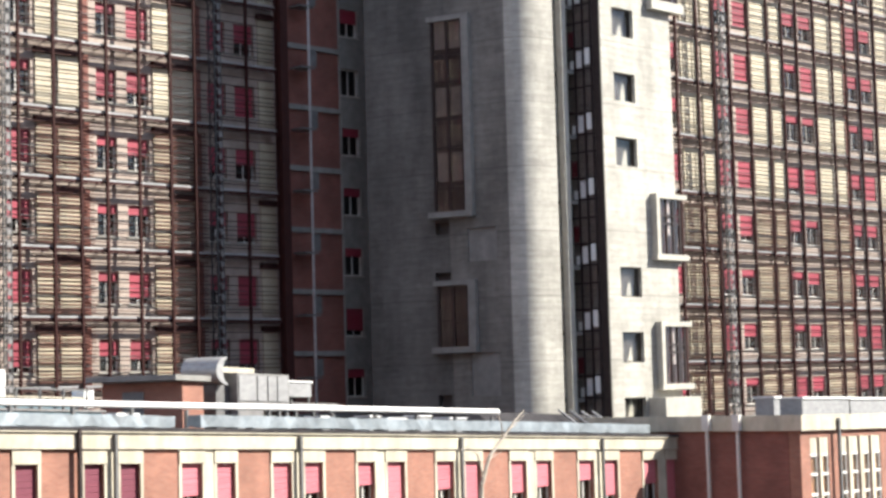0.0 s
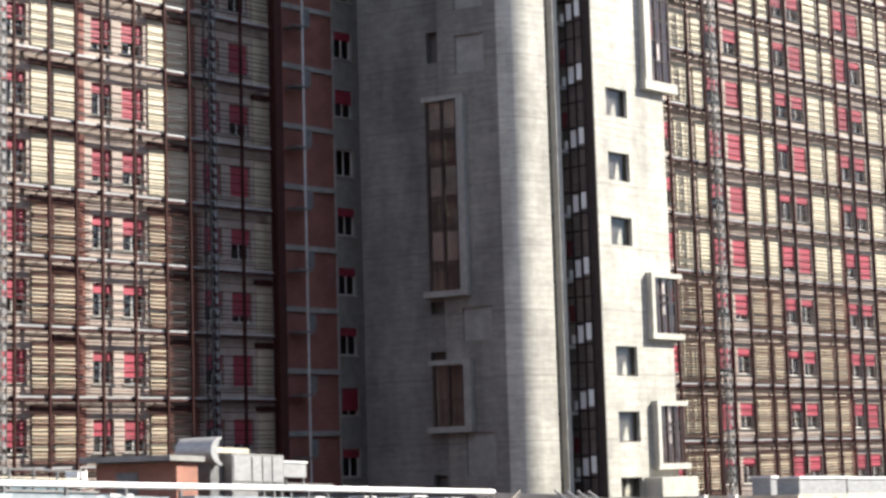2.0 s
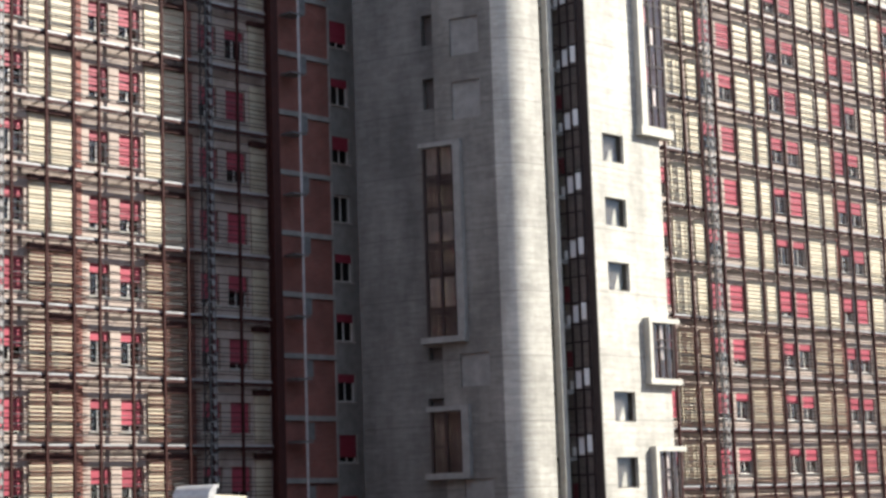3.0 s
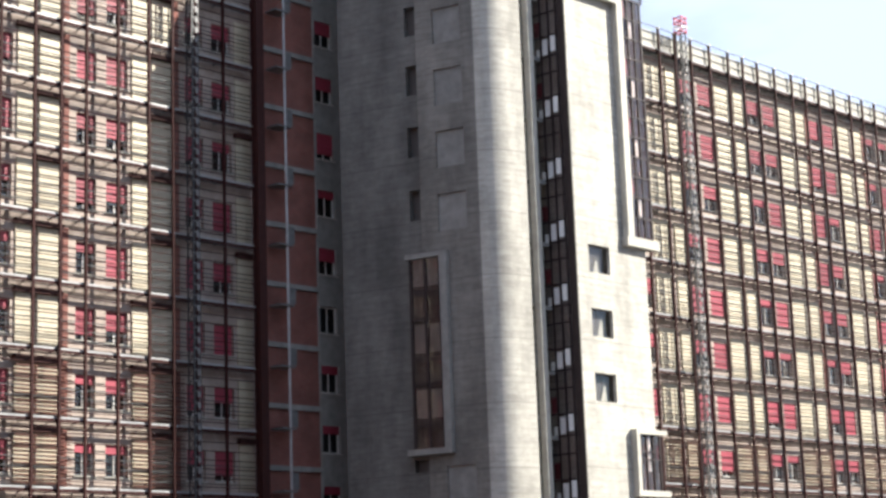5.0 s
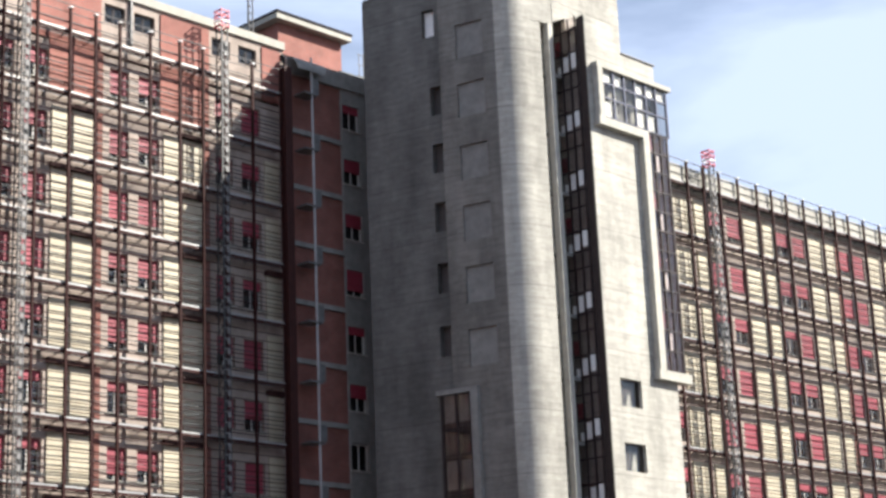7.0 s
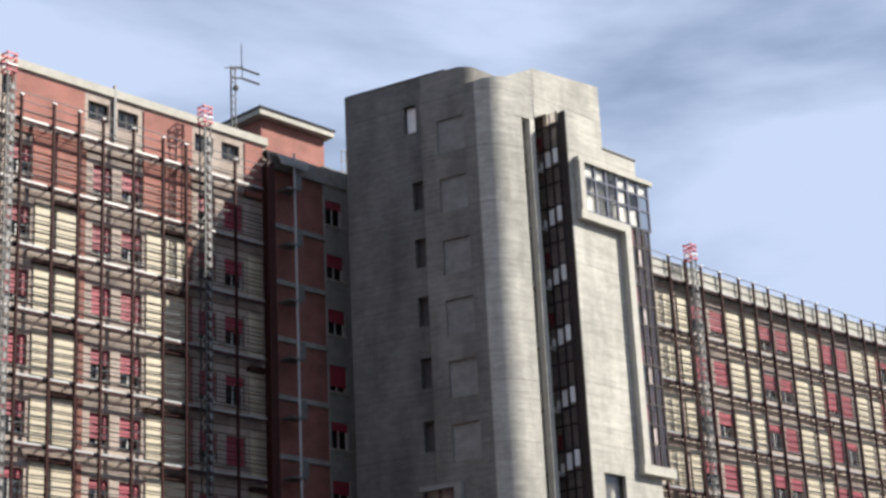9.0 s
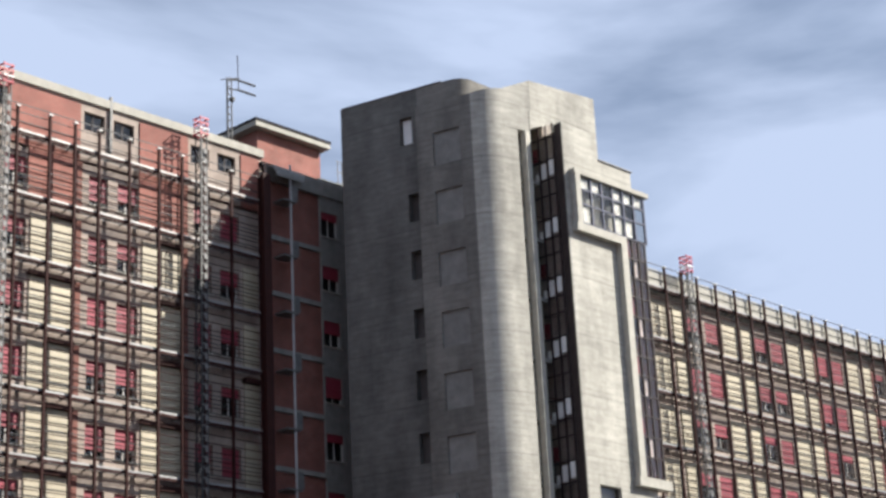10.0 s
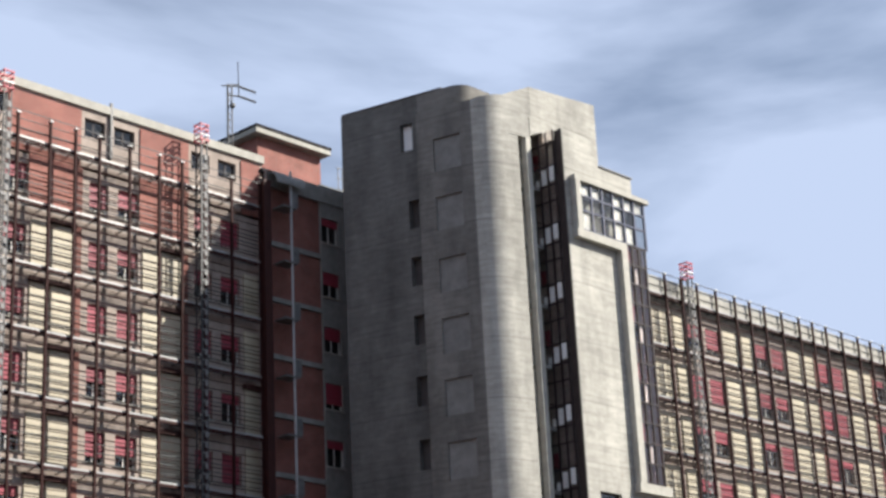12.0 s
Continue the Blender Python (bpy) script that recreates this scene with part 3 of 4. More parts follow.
for h in fw:
    window(tower, Matrix.Translation((h[0], 56.7, h[2])), h[1] - h[0], h[3] - h[2], 0.0, frame_mat=DARK_FRAME, leaves=1, depth=0.22)
    part("room", bx(h[0], h[1], 0.405, 0.417, h[2], h[3], front), INSIDE, tower, "dark plate standing for a dim room")
    c = h[0] + (h[1] - h[0]) * random.uniform(0.35, 0.5)
    bm = bmesh.new()
    foot, peak = h[2] + 0.05, h[2] + random.uniform(0.7, 1.1)
    v = [bm.verts.new(front(x, d, z)) for d in (0.35, 0.37) for x, z in ((c, foot), (c + 0.5, foot), (c + 0.42, peak), (c + 0.3, peak))]
    for f in ((0, 1, 2, 3), (7, 6, 5, 4), (0, 4, 5, 1), (1, 5, 6, 2), (2, 6, 7, 3), (3, 7, 4, 0)):
        bm.faces.new([v[i] for i in f])
    part("curtain", bm, CONCRETE_SMOOTH, tower, "pale gathered curtain")

# coping along the tops
part("coping", bx(74.0, 76.9, 56.62, 57.0, E + 37.16, E + 37.22), GREY_STEEL, tower, "thin metal coping")
part("coping", bx(2.6, 9.0, -0.05, 0.3, E + 41.26, E + 41.31, flank), GREY_STEEL, tower, "thin metal coping")

# slot with its fin, stair glazing and landings
part("fin", bx(69.58, 69.95, 58.03, 58.4, 0, E + 38.2), CONCRETE_SMOOTH, tower, "pale concrete fin beside the slot")
GX = 71.0
# Dark strip laid over the jamb face, which is only in shade.
part("jamb_trim", bx(GX - 0.05, GX - 0.003, 56.73, 57.2, 0.1, E + 38.6), DARK_FRAME, tower, "dark strip standing for shade along the slot")
for k in range(15):
    z0 = E + 38.9 - 3.3 * (k + 1)
    if z0 < 0:
        break
    tall_k = 3.3 if k else 3.1
    fr = bmesh.new()
    for y in (57.25, 57.75, 58.3, 58.82):
        box(fr, GX - 0.14, GX - 0.06, y - 0.04, y + 0.04, z0, z0 + tall_k)
    for z in (0.0, 1.1, 2.4):
        box(fr, GX - 0.13, GX - 0.07, 57.25, 58.82, z0 + z - 0.04, z0 + z + 0.04)
    gl = part("stair_glazing", fr, DARK_FRAME, tower, "dark bronze glazing frame")
    part("pane", bx(GX - 0.105, GX - 0.095, 57.26, 58.82, z0, z0 + tall_k - 0.01), GLASS_DARK, gl)
    # Opaque white panels stand for the light seen through the landing windows.
    for y0, y1, dz in ((57.34, 57.66, 0.12), (57.86, 58.2, 0.0), (58.38, 58.6, -0.05)):
        part("light_pane", bx(GX - 0.12, GX - 0.1, y0, y1, z0 + dz + 0.1, z0 + dz + (0.95 if y0 < 58.3 else 0.55)), WHITE, gl, "white panel for a bright landing window")
    if k % 3 != 1:
        part("curtain", bx(GX - 0.05, GX - 0.03, 58.35, 58.75, z0 + 1.2, z0 + 2.0), RED_BLIND, gl, "crimson curtain behind the glass")
    part("landing", bx(69.96, GX - 0.2, 58.3, 58.88, z0 - 0.2, z0), CONCRETE_GREY, gl)
    part("handrail", bx(69.96, GX - 0.2, 57.9, 57.95, z0 + 1.0, z0 + 1.05), RED_STEEL, gl)

# projecting concrete frames of the corner bays
def bay_frame(bars, label):
    bm = bmesh.new()
    for s0, s1, z0, z1 in bars:
        box(bm, s0, s1, -0.4, -0.004, E + z0, E + z1, front)
    return part("bay_frame", bm, CONCRETE_SMOOTH, tower, label)


def glazing(parent, s0, s1, z0, z1, cols, rows, frame_mat, pane_mat=GLASS_DARK, place=front, d=-0.22):
    bm = bmesh.new()
    for i in range(cols + 1):
        c = s0 + (s1 - s0) * i / cols
        box(bm, c - 0.06, c + 0.06, d - 0.06, d + 0.06, z0, z1, place)
    for z in rows:
        box(bm, s0, s1, d - 0.05, d + 0.05, z - 0.045, z + 0.045, place)
    g = part("glazing_frame", bm, frame_mat, parent)
    part("pane", bx(s0, s1, d - 0.006, d + 0.006, z0, z1, place), pane_mat, g)
    return g


big = bay_frame([(71.4, 71.8, 32.9, 35.72), (71.3, 74.95, 32.45, 32.9), (71.35, 77.75, 35.72, 35.98), (74.95, 75.45, 19.7, 32.9), (74.85, 77.6, 19.2, 19.7)],
                "pale projecting concrete frame round the corner windows")
g = glazing(big, 71.9, 77.4, E + 32.95, E + 35.7, 6, (E + 33.0, E + 34.1, E + 34.95), BLUE_FRAME, GLASS)
for i, z0, z1 in ((0, 35.0, 35.65), (1, 35.0, 35.65), (3, 35.0, 35.65), (4, 35.0, 35.65), (5, 35.0, 35.65), (3, 34.15, 34.9), (3, 33.1, 34.05), (0, 33.1, 34.0), (4, 33.1, 34.05)):
    c = 71.9 + 0.917 * i
    part("blind", bx(c + 0.1, c + 0.82, -0.14, -0.11, E + z0, E + z1, front), WINDOW_FRAME, g, "pale roller blind")
rows = [E + 19.75 + 1.1 * i for i in range(13)]
g = glazing(big, 75.5, 77.2, E + 19.72, E + 32.95, 3, rows, DARK_FRAME)
# A dark maroon plate stands for the unlit rooms behind the glass.
part("room", bx(75.48, 77.22, -0.06, -0.03, E + 19.72, E + 32.95, front), BLIND_BOX, big, "dark maroon backing for the unlit rooms")
for i in range(4):
    z = E + 20.9 + 3.3 * i
    part("light_pane", bx(76.1, 76.56, -0.14, -0.11, z, z + 1.0, front), WINDOW_FRAME, g, "white panel for a bright landing window")
    part("shutter", bx(75.55, 75.95, -0.13, -0.1, z + 1.0, z + 2.2, front), RED_BLIND, g, "crimson shutter")
for z0, z1, s0 in ((6.2, 9.62, 74.45), (-0.42, 3.05, 74.5)):
    f = bay_frame([(s0 + 0.2, s0 + 0.46, z0 + 0.3, z1 - 0.25), (s0 + 0.2, s0 + 2.8, z1 - 0.25, z1), (s0 + 0.15, s0 + 2.85, z0, z0 + 0.3)], "pale projecting concrete window frame")
    g = glazing(f, s0 + 0.62, s0 + 2.3, E + z0 + 0.3, E + z1 - 0.25, 3, (E + z0 + 1.9, E + z0 + 2.3), DARK_FRAME)
    # Dark plate again, in place of the unlit room.
    part("room", bx(s0 + 0.6, s0 + 2.32, -0.06, -0.03, E + z0 + 0.3, E + z1 - 0.25, front), BLIND_BOX, f, "dark maroon backing for the unlit room")
    part("light_pane", bx(s0 + 1.42, s0 + 1.9, -0.13, -0.1, E + z0 + 1.3, E + z1 - 0.3, front), WINDOW_FRAME, g, "white panel for a bright landing window")
part("plinth", bx(73.9, 76.9, 55.6, 56.69, 0, E - 0.8), CONCRETE_SMOOTH, tower, "pale concrete plinth block")

# frames on the shaded flank
for z0, z1, rows in ((8.45, 18.65, (9.9, 10.1, 12.0, 13.2, 13.4, 15.3, 16.5, 16.7)), (1.7, 5.3, (3.3,))):
    bm = bmesh.new()
    box(bm, 2.68, 3.08, -0.5, -0.151, E + z0 + 0.3, E + z1 - 0.25, flank)
    box(bm, 2.68, 5.05, -0.5, -0.151, E + z1 - 0.25, E + z1, flank)
    box(bm, 2.68, 5.2, -0.55, -0.151, E + z0, E + z0 + 0.3, flank)
    f = part("bay_frame", bm, CONCRETE_GREY, tower, "projecting grey concrete window frame")
    g = glazing(f, 3.15, 4.85, E + z0 + 0.3, E + z1 - 0.25, 2, [E + r for r in rows], DARK_FRAME, GLASS_DARK, flank, -0.3)
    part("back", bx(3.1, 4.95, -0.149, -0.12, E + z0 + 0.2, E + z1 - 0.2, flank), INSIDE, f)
    n = 0
    for r in (17.0, 13.6, 10.3):
        if z0 < r < z1:
            for c in (3.25, 4.1):
                part("light_pane", bx(c, c + 0.65, -0.2, -0.18, E + r, E + r + 1.45, flank), CONCRETE_GREY, g, "pale blind behind the glass")

# the tower as a whole, set back along the lines of sight from the yard
tower.matrix_basis = Matrix.Translation((0, 0, E)) @ Matrix.Scale(1.03, 4) @ Matrix.Translation((0, 0, -E)) @ tower.matrix_basis

# ---- roof things of the left block ----
pent = thing("roof_house", (70.6, 82, E + 40.5), "brick roof house with a pale overhanging slab", "roof house")
part("wall", bx(68.0, 73.2, 78.0, 86.0, E + 39.5, E + 44.35), BRICK_ROSE, pent)
bm = bmesh.new()
box(bm, 67.4, 73.55, 77.4, 86.6, E + 44.35, E + 44.68)
part("roof_slab", bm, CONCRETE_SMOOTH, pent, "pale concrete roof slab")
part("coping", bx(67.35, 73.6, 77.35, 86.65, E + 44.69, E + 44.85), ROOFING, pent)

mast = thing("antenna_mast", (65.85, 78.0, E + 40.5), "grey lattice antenna mast with short booms", "antenna")
bm = bmesh.new()
for dx, dy in ((-0.16, 0), (0.16, 0), (0, 0.26)):
    tube(bm, (65.85 + dx, 78 + dy, E + 40.5), (65.85 + dx, 78 + dy, E + 47.2), 0.04, n=6)
for i in range(15):
    z = E + 40.6 + 0.45 * i
    tube(bm, (65.69, 78, z), (66.01, 78, z + 0.4), 0.02, n=5)
    tube(bm, (66.01, 78, z), (65.85, 78.26, z + 0.4), 0.02, n=5)
part("lattice", bm, HOIST, mast)
part("whip", (lambda b: (tube(b, (66.55, 78, E + 46.6), (66.5, 78, E + 48.9), 0.03, n=6), b)[1])(bmesh.new()), HOIST, mast)
for z, x1 in ((47.25, 67.9), (46.6, 67.9)):
    part("boom", (lambda b: (tube(b, (65.7, 78, E + z - 0.2), (66.5, 78, E + z), 0.05, n=6), tube(b, (66.5, 78, E + z), (x1, 78, E + z), 0.07, n=6), b)[2])(bmesh.new()), HOIST, mast)
part("boom", (lambda b: (tube(b, (65.2, 78, E + 46.9), (66.6, 78, E + 47.4), 0.04, n=6), b)[1])(bmesh.new()), HOIST, mast)
part("dish", (lambda b: (tube(b, (65.85, 77.8, E + 45.7), (65.85, 77.6, E + 45.7), 0.2, 0.1, n=12), b)[1])(bmesh.new()), HOIST, mast)

rail = thing("roof_railing", (72.6, 74.5, E + 39.5), "thin grey roof railing beside the tower", "railing")
for i in range(6):
    part("post", bx(70.6 + 0.35 * i, 70.64 + 0.35 * i, 73.7, 73.74, E + 39.5, E + 41.6), GREY_STEEL, rail)
for z in (40.2, 40.9, 41.56):
    part("bar", bx(70.5, 72.6, 73.7, 73.74, E + z, E + z + 0.04), GREY_STEEL, rail)

# ---- corner column, pole, canopy sheet in the shaded corner ----
col = thing("steel_column", (63.25, 72.0, 0), "thick dark red steel column at the gallery's end", "column")
bm = bmesh.new()
box(bm, 62.98, 63.5, 71.75, 71.82, 0, E + 38.35)
box(bm, 62.98, 63.5, 72.2, 72.27, 0, E + 38.35)
box(bm, 63.15, 63.3, 71.82, 72.2, 0, E + 38.35)
part("shaft", bm, BLIND_BOX, col)
pole = thing("scaffold_pole", (64.85, 71.9, 0), "thin grey scaffold pole with short platforms", "pole")
part("pole", (lambda b: (tube(b, (64.85, 71.6, 0), (64.85, 71.6, E + 39.2), 0.07), b)[1])(bmesh.new()), GALV, pole)
for k in range(14):
    z = E + 37.0 - 3.3 * k
    if z > 2:
        part("platform", bx(64.2, 65.2, 71.5, 72.4, z - 0.05, z + 0.05), GREY_STEEL, pole)
        part("grille", bx(64.9, 65.4, 71.6, 71.65, z + 0.1, z + 1.0), GREY_STEEL, pole)
sheet = thing("canopy_sheet", (64.9, 71.8, E + 38.3), "curved pale sheet hung over the wall's top", "sheet")
bm = bmesh.new()
prev = None
for i in range(13):
    a = i / 12
    y = 72.3 - 0.9 * math.sin(a * 1.4)
    z = E + 39.2 - 1.05 * (1 - math.cos(a * 1.45))
    row = [bm.verts.new((x, y + w, z)) for x in (63.7, 66.4 - 0.7 * a) for w in (0.0, 0.05)]
    if prev:
        for p, q in ((0, 2), (1, 3), (0, 1), (2, 3)):
            bm.faces.new((prev[p], prev[q], row[q], row[p]))
    prev = row
part("sheet", bm, CONCRETE_GREY, sheet)


# ---- hoist masts ----
def hoist(x, y, top, w=0.42):
    h = thing("hoist_mast", (x, y, 0), "black and white lattice hoist mast with a red cage top", "hoist", "hoist masts on the galleries")
    bm = bmesh.new()
    for dx in (0, w):
        for dy in (0, w):
            box(bm, x + dx - 0.03, x + dx + 0.03, y - dy - 0.03, y - dy + 0.03, 0, E + top - 0.9)
    part("frame", bm, HOIST, h)
    n = int((E + top - 1.2) / 0.55)
    def rung():
        b = bmesh.new()
        box(b, w * 0.5, w * 0.9, -w - 0.05, -w - 0.02, 0, 0.24)
        box(b, 0.02, w, -w - 0.02, -w + 0.02, 0.26, 0.31)
        return b
    me = shared(("rung", w), rung, PALE_PLATE)
    for i in range(n):
        part("rung", me, PALE_PLATE, h, at=Matrix.Translation((x, y, 0.55 * i + 0.2)))
    for key, p, q in (("front", (0, -w, 0), (w, -w, 0.5)), ("side", (0, 0, 0), (0, -w, 0.5))):
        me = shared(("brace", key, w), lambda: (lambda m: (tube(m, p, q, 0.025, n=5), m)[1])(bmesh.new()), HOIST)
        for i in range(n):
            part("brace", me, HOIST, h, at=Matrix.Translation((x, y, 0.55 * i + 0.2)))
    z = E + top
    for i in range(4):
        bm = bmesh.new()
        z0, z1 = z - 0.93 + 0.3 * i, z - 0.86 + 0.3 * i
        box(bm, x - 0.1, x + w + 0.1, y - w - 0.1, y - w - 0.04, z0, z1)
        box(bm, x - 0.1, x + w + 0.1, y + 0.04, y + 0.1, z0, z1)
        box(bm, x - 0.1, x - 0.04, y - w - 0.04, y + 0.04, z0, z1)
        box(bm, x + w + 0.04, x + w + 0.1, y - w - 0.04, y + 0.04, z0, z1)
        part("cage_ring", bm, RED_PAINT if i != 1 else WHITE, h, "red cage ring" if i != 1 else "white cage ring")
    for dx in (-0.07, w + 0.03):
        for dy in (-w - 0.07, 0.03):
            part("cage_post", bx(x + dx, x + dx + 0.04, y + dy, y + dy + 0.04, z - 1.0, z + 0.1), RED_PAINT, h)
    return h


hoist(58.33, 71.98, 40.3)
hoist(45.75, 71.75, 39.6)
hoist(88.7, 62.2, 36.2, 0.42)

# ---- low annex in front ----
K = 1.154
OL = Vector((35.358 * K, 38.129 * K, E - 1.281 * K))
LA, LB, FALL = Vector((0.9945, 0.1046, 0)), Vector((-0.1046, 0.9945, 0)), -0.0438


def annex_at(s, d, z):
    """Along the eave, back from the face and up from the cornice, which falls gently with the street."""
    return OL + LA * (s * K) + LB * (d * K) + Vector((0, 0, (z + FALL * s) * K))


annex = thing("annex", annex_at(3, 4, -9.5), "low brick annex with cream bands and faded red shutters", "annex")
wins = [(-15.0, -14.3), (-13.7, -13.0), (-11.5, -10.83), (-9.4, -8.77), (-8.24, -7.58)]
pairs = [(-6.16, -5.42, -4.9, -4.21), (-2.76, -2.02, -1.49, -0.74), (0.76, 1.51, 2.07, 2.88), (4.41, 5.25, 5.82, 6.63),
         (8.22, 9.06, 9.62, 10.49), (12.09, 13.01, 13.61, 14.5), (16.19, 17.14, 17.72, 18.67)]
for a, b, c, d in pairs:
    wins += [(a, b), (c, d)]
BOT = -9.0
holes = [(a, b, z - 1.75, z) for a, b in wins for z in (-0.73, -3.9, -7.0)]
bm = bmesh.new()
holed(bm, -17.0, 19.3, BOT, -0.37, 0.35, holes, annex_at)
part("wall", bm, BRICK_LOW, annex)
part("core", bx(-16.9, 19.2, 0.75, 7.6, BOT, -0.05, annex_at), INSIDE, annex)
bm = bmesh.new()
box(bm, -17.0, 19.55, -0.1, 0.4, -0.37, 0.03, annex_at)
box(bm, -17.0, 19.6, -0.16, 0.5, 0.031, 0.07, annex_at)
part("cornice", bm, CREAM_PAINT, annex, "cream painted cornice with dirty drips")
# Dark strip for the stained edge, with the shadow under the duct painted in.
part("gutter", bx(-17.0, 19.6, -0.17, 0.45, 0.072, 0.16, annex_at), ROOFING, annex, "dark gutter edge, its stain and the duct's shadow")
part("roof", bx(-17.0, 19.4, 0.45, 7.8, -0.25, 0.1, annex_at), ROOFING, annex, "dark flat roof")
# cream surrounds: uprights between the windows of a pair and lintel blocks
for i, (a, b) in enumerate(wins):
    for z in (-0.73, -3.9):
        part("lintel", bx(a - 0.09, b + 0.09, -0.05, 0.2, z, z + 0.345, annex_at), CREAM_PAINT, annex, "cream lintel block")
        part("jamb", bx(a - 0.1, a - 0.002, -0.03, 0.3, z - 1.75, z, annex_at), CREAM_PAINT, annex)
        part("jamb", bx(b + 0.002, b + 0.1, -0.03, 0.3, z - 1.75, z, annex_at), CREAM_PAINT, annex)
for a, b in [(p[1], p[2]) for p in pairs] + [(-8.77, -8.24), (-14.3, -13.7)]:
    part("pier", bx(a + 0.1, b - 0.1, -0.02, 0.3, BOT, -0.372, annex_at), CREAM_PAINT, annex, "cream pier")
drops = [0.6, 0.6, 0.5, 1.0, 1.0]
random.seed(5)
for i, (a, b) in enumerate(wins):
    for j, z in enumerate((-0.73, -3.9, -7.0)):
        at = Matrix.Translation(annex_at(a, 0, z - 1.75)) @ pose(0, 0, 0, 0, 0, 6.0)
        w, h = (b - a) * K, 1.75 * K
        drop = drops[i] if i < 5 else (0.9, 0.6, 0.5, 0.4, 0.7, 0.5)[(i * 7 + j * 3) % 6]
        window(annex, at, round(w, 1), h, drop, PLUM_BLIND if i < 5 else PINK_BLIND, WINDOW_FRAME, 2, 0.18)
for s in (-9.65, -8.5, -1.78, 5.5, 13.4):
    bm = bmesh.new()
    box(bm, s - 0.045, s + 0.045, -0.2, -0.105, BOT, -0.02 if s > -9 else 0.12, annex_at)
    p = part("downpipe", bm, GREY_STEEL if s != -9.65 else DARK_FRAME, annex, "thin grey downpipe")


def duct(s0, s1, d, z0, z1, n):
    """A rectangular duct in a crumpled aluminium jacket, made of short lengths on feet."""
    t = thing("air_duct", annex_at((s0 + s1) / 2, d, 0.1), "roof duct wrapped in crumpled aluminium foil", "duct", "foil wrapped ducts")
    bm = bmesh.new()
    rows = []
    for i in range(n + 1):
        s = s0 + (s1 - s0) * i / n
        j = [random.uniform(-0.018, 0.018) for _ in range(4)]
        rows.append([bm.verts.new(annex_at(s, dd + jj, zz + jj)) for (dd, zz), jj in
                     zip(((d, z0), (d, z1), (d + 0.5, z1), (d + 0.5, z0)), j)])
    for a, b in zip(rows, rows[1:]):
        for i in range(4):
            q = (a[i], a[(i + 1) % 4], b[(i + 1) % 4], b[i])
            if random.random() < 0.5:
                bm.faces.new((q[0], q[1], q[2])), bm.faces.new((q[0], q[2], q[3]))
            else:
                bm.faces.new((q[0], q[1], q[3])), bm.faces.new((q[1], q[2], q[3]))
    bm.faces.new(rows[0]), bm.faces.new(rows[-1])
    part("jacket", bm, ALU, t)
    for i in range(int((s1 - s0) / 1.4)):
        s = s0 + 0.7 + 1.4 * i
        part("foot", bx(s - 0.03, s + 0.03, d + 0.1, d + 0.4, 0.1, z0 + 0.02, annex_at), GREY_STEEL, t)


duct(-16.5, -5.76, 0.6, 0.18, 0.48, 34)
duct(-4.84, 17.7, 0.6, 0.21, 0.53, 72)

pipe = thing("roof_pipe", annex_at(0, 2, 0.1), "long white pipe on low roof supports", "pipe")
bm = bmesh.new()
tube(bm, annex_at(-16.5, 2, 0.74), annex_at(10.35, 2, 0.88), 0.105, n=10)
part("pipe", bm, WHITE, pipe)
for i in range(14):
    s = -16 + 2 * i
    part("support", bx(s - 0.04, s + 0.04, 1.95, 2.05, 0.1, 0.7, annex_at), GREY_STEEL, pipe)

hut = thing("roof_hut", annex_at(-2, 6, 0.1), "low brick roof hut with an overhanging slab", "roof hut")
part("wall", bx(-2.2, -1.36, 4.0, 7.4, 0.1, 1.58, annex_at), BRICK_LOW, hut)
bm = bmesh.new()
box(bm, -2.6, -1.2, 3.85, 7.7, 1.60, 1.76, annex_at)
part("roof_slab", bm, CONCRETE_GREY, hut, "grey concrete slab")
part("door", bx(-2.23, -2.203, 5.6, 6.5, 0.1, 1.3, annex_at), GREY_STEEL, hut, "grey metal door")

elbow = thing("duct_elbow", annex_at(-0.4, 4.6, 0.1), "grey sheet metal duct hood with a bright curved lip", "duct")
bm = bmesh.new()
prev = None
for i in range(19):
    a = radians(88 - 178 * i / 18)
    ca, sa = math.cos(a), math.sin(a)
    row = []
    for r, off in ((0.42, 0.0), (0.36, 0.22)):
        row += [bm.verts.new(annex_at(-0.35 + off * ca - r * ca * 1.1, dd, 1.94 + r * sa)) for dd in (4.0, 5.5)]
    if prev:
        for p, q in ((0, 1), (1, 3), (3, 2), (2, 0)):
            bm.faces.new((prev[p], prev[q], row[q], row[p]))
    else:
        bm.faces.new((row[0], row[1], row[3], row[2]))
    prev = row
bm.faces.new((prev[0], prev[1], prev[3], prev[2]))
part("hood", bm, GALV, elbow, "galvanised curved hood")
part("back", bx(-0.62, -0.1, 5.52, 5.58, 1.56, 2.34, annex_at), GREY_STEEL, elbow)
part("neck", bx(-0.55, 0.0, 4.3, 5.4, 0.1, 1.53, annex_at), GREY_STEEL, elbow)

ac = thing("air_handler", annex_at(1.2, 4.8, 0.1), "pale grey rooftop air handling unit with panels", "air handler")
part("casing", bx(0.05, 2.3, 4.0, 5.6, 1.0, 1.9, annex_at), PALE_PLATE, ac)
for s0, s1 in ((0.1, 0.82), (0.9, 1.28), (1.36, 1.72), (1.78, 2.24)):
    part("panel", bx(s0, s1, 3.97, 3.998, 1.08, 1.83, annex_at), GALV, ac, "pale sheet panel")
part("top_box", bx(-0.35, 1.1, 4.3, 5.3, 1.905, 2.07, annex_at), CREAM_PAINT, ac)
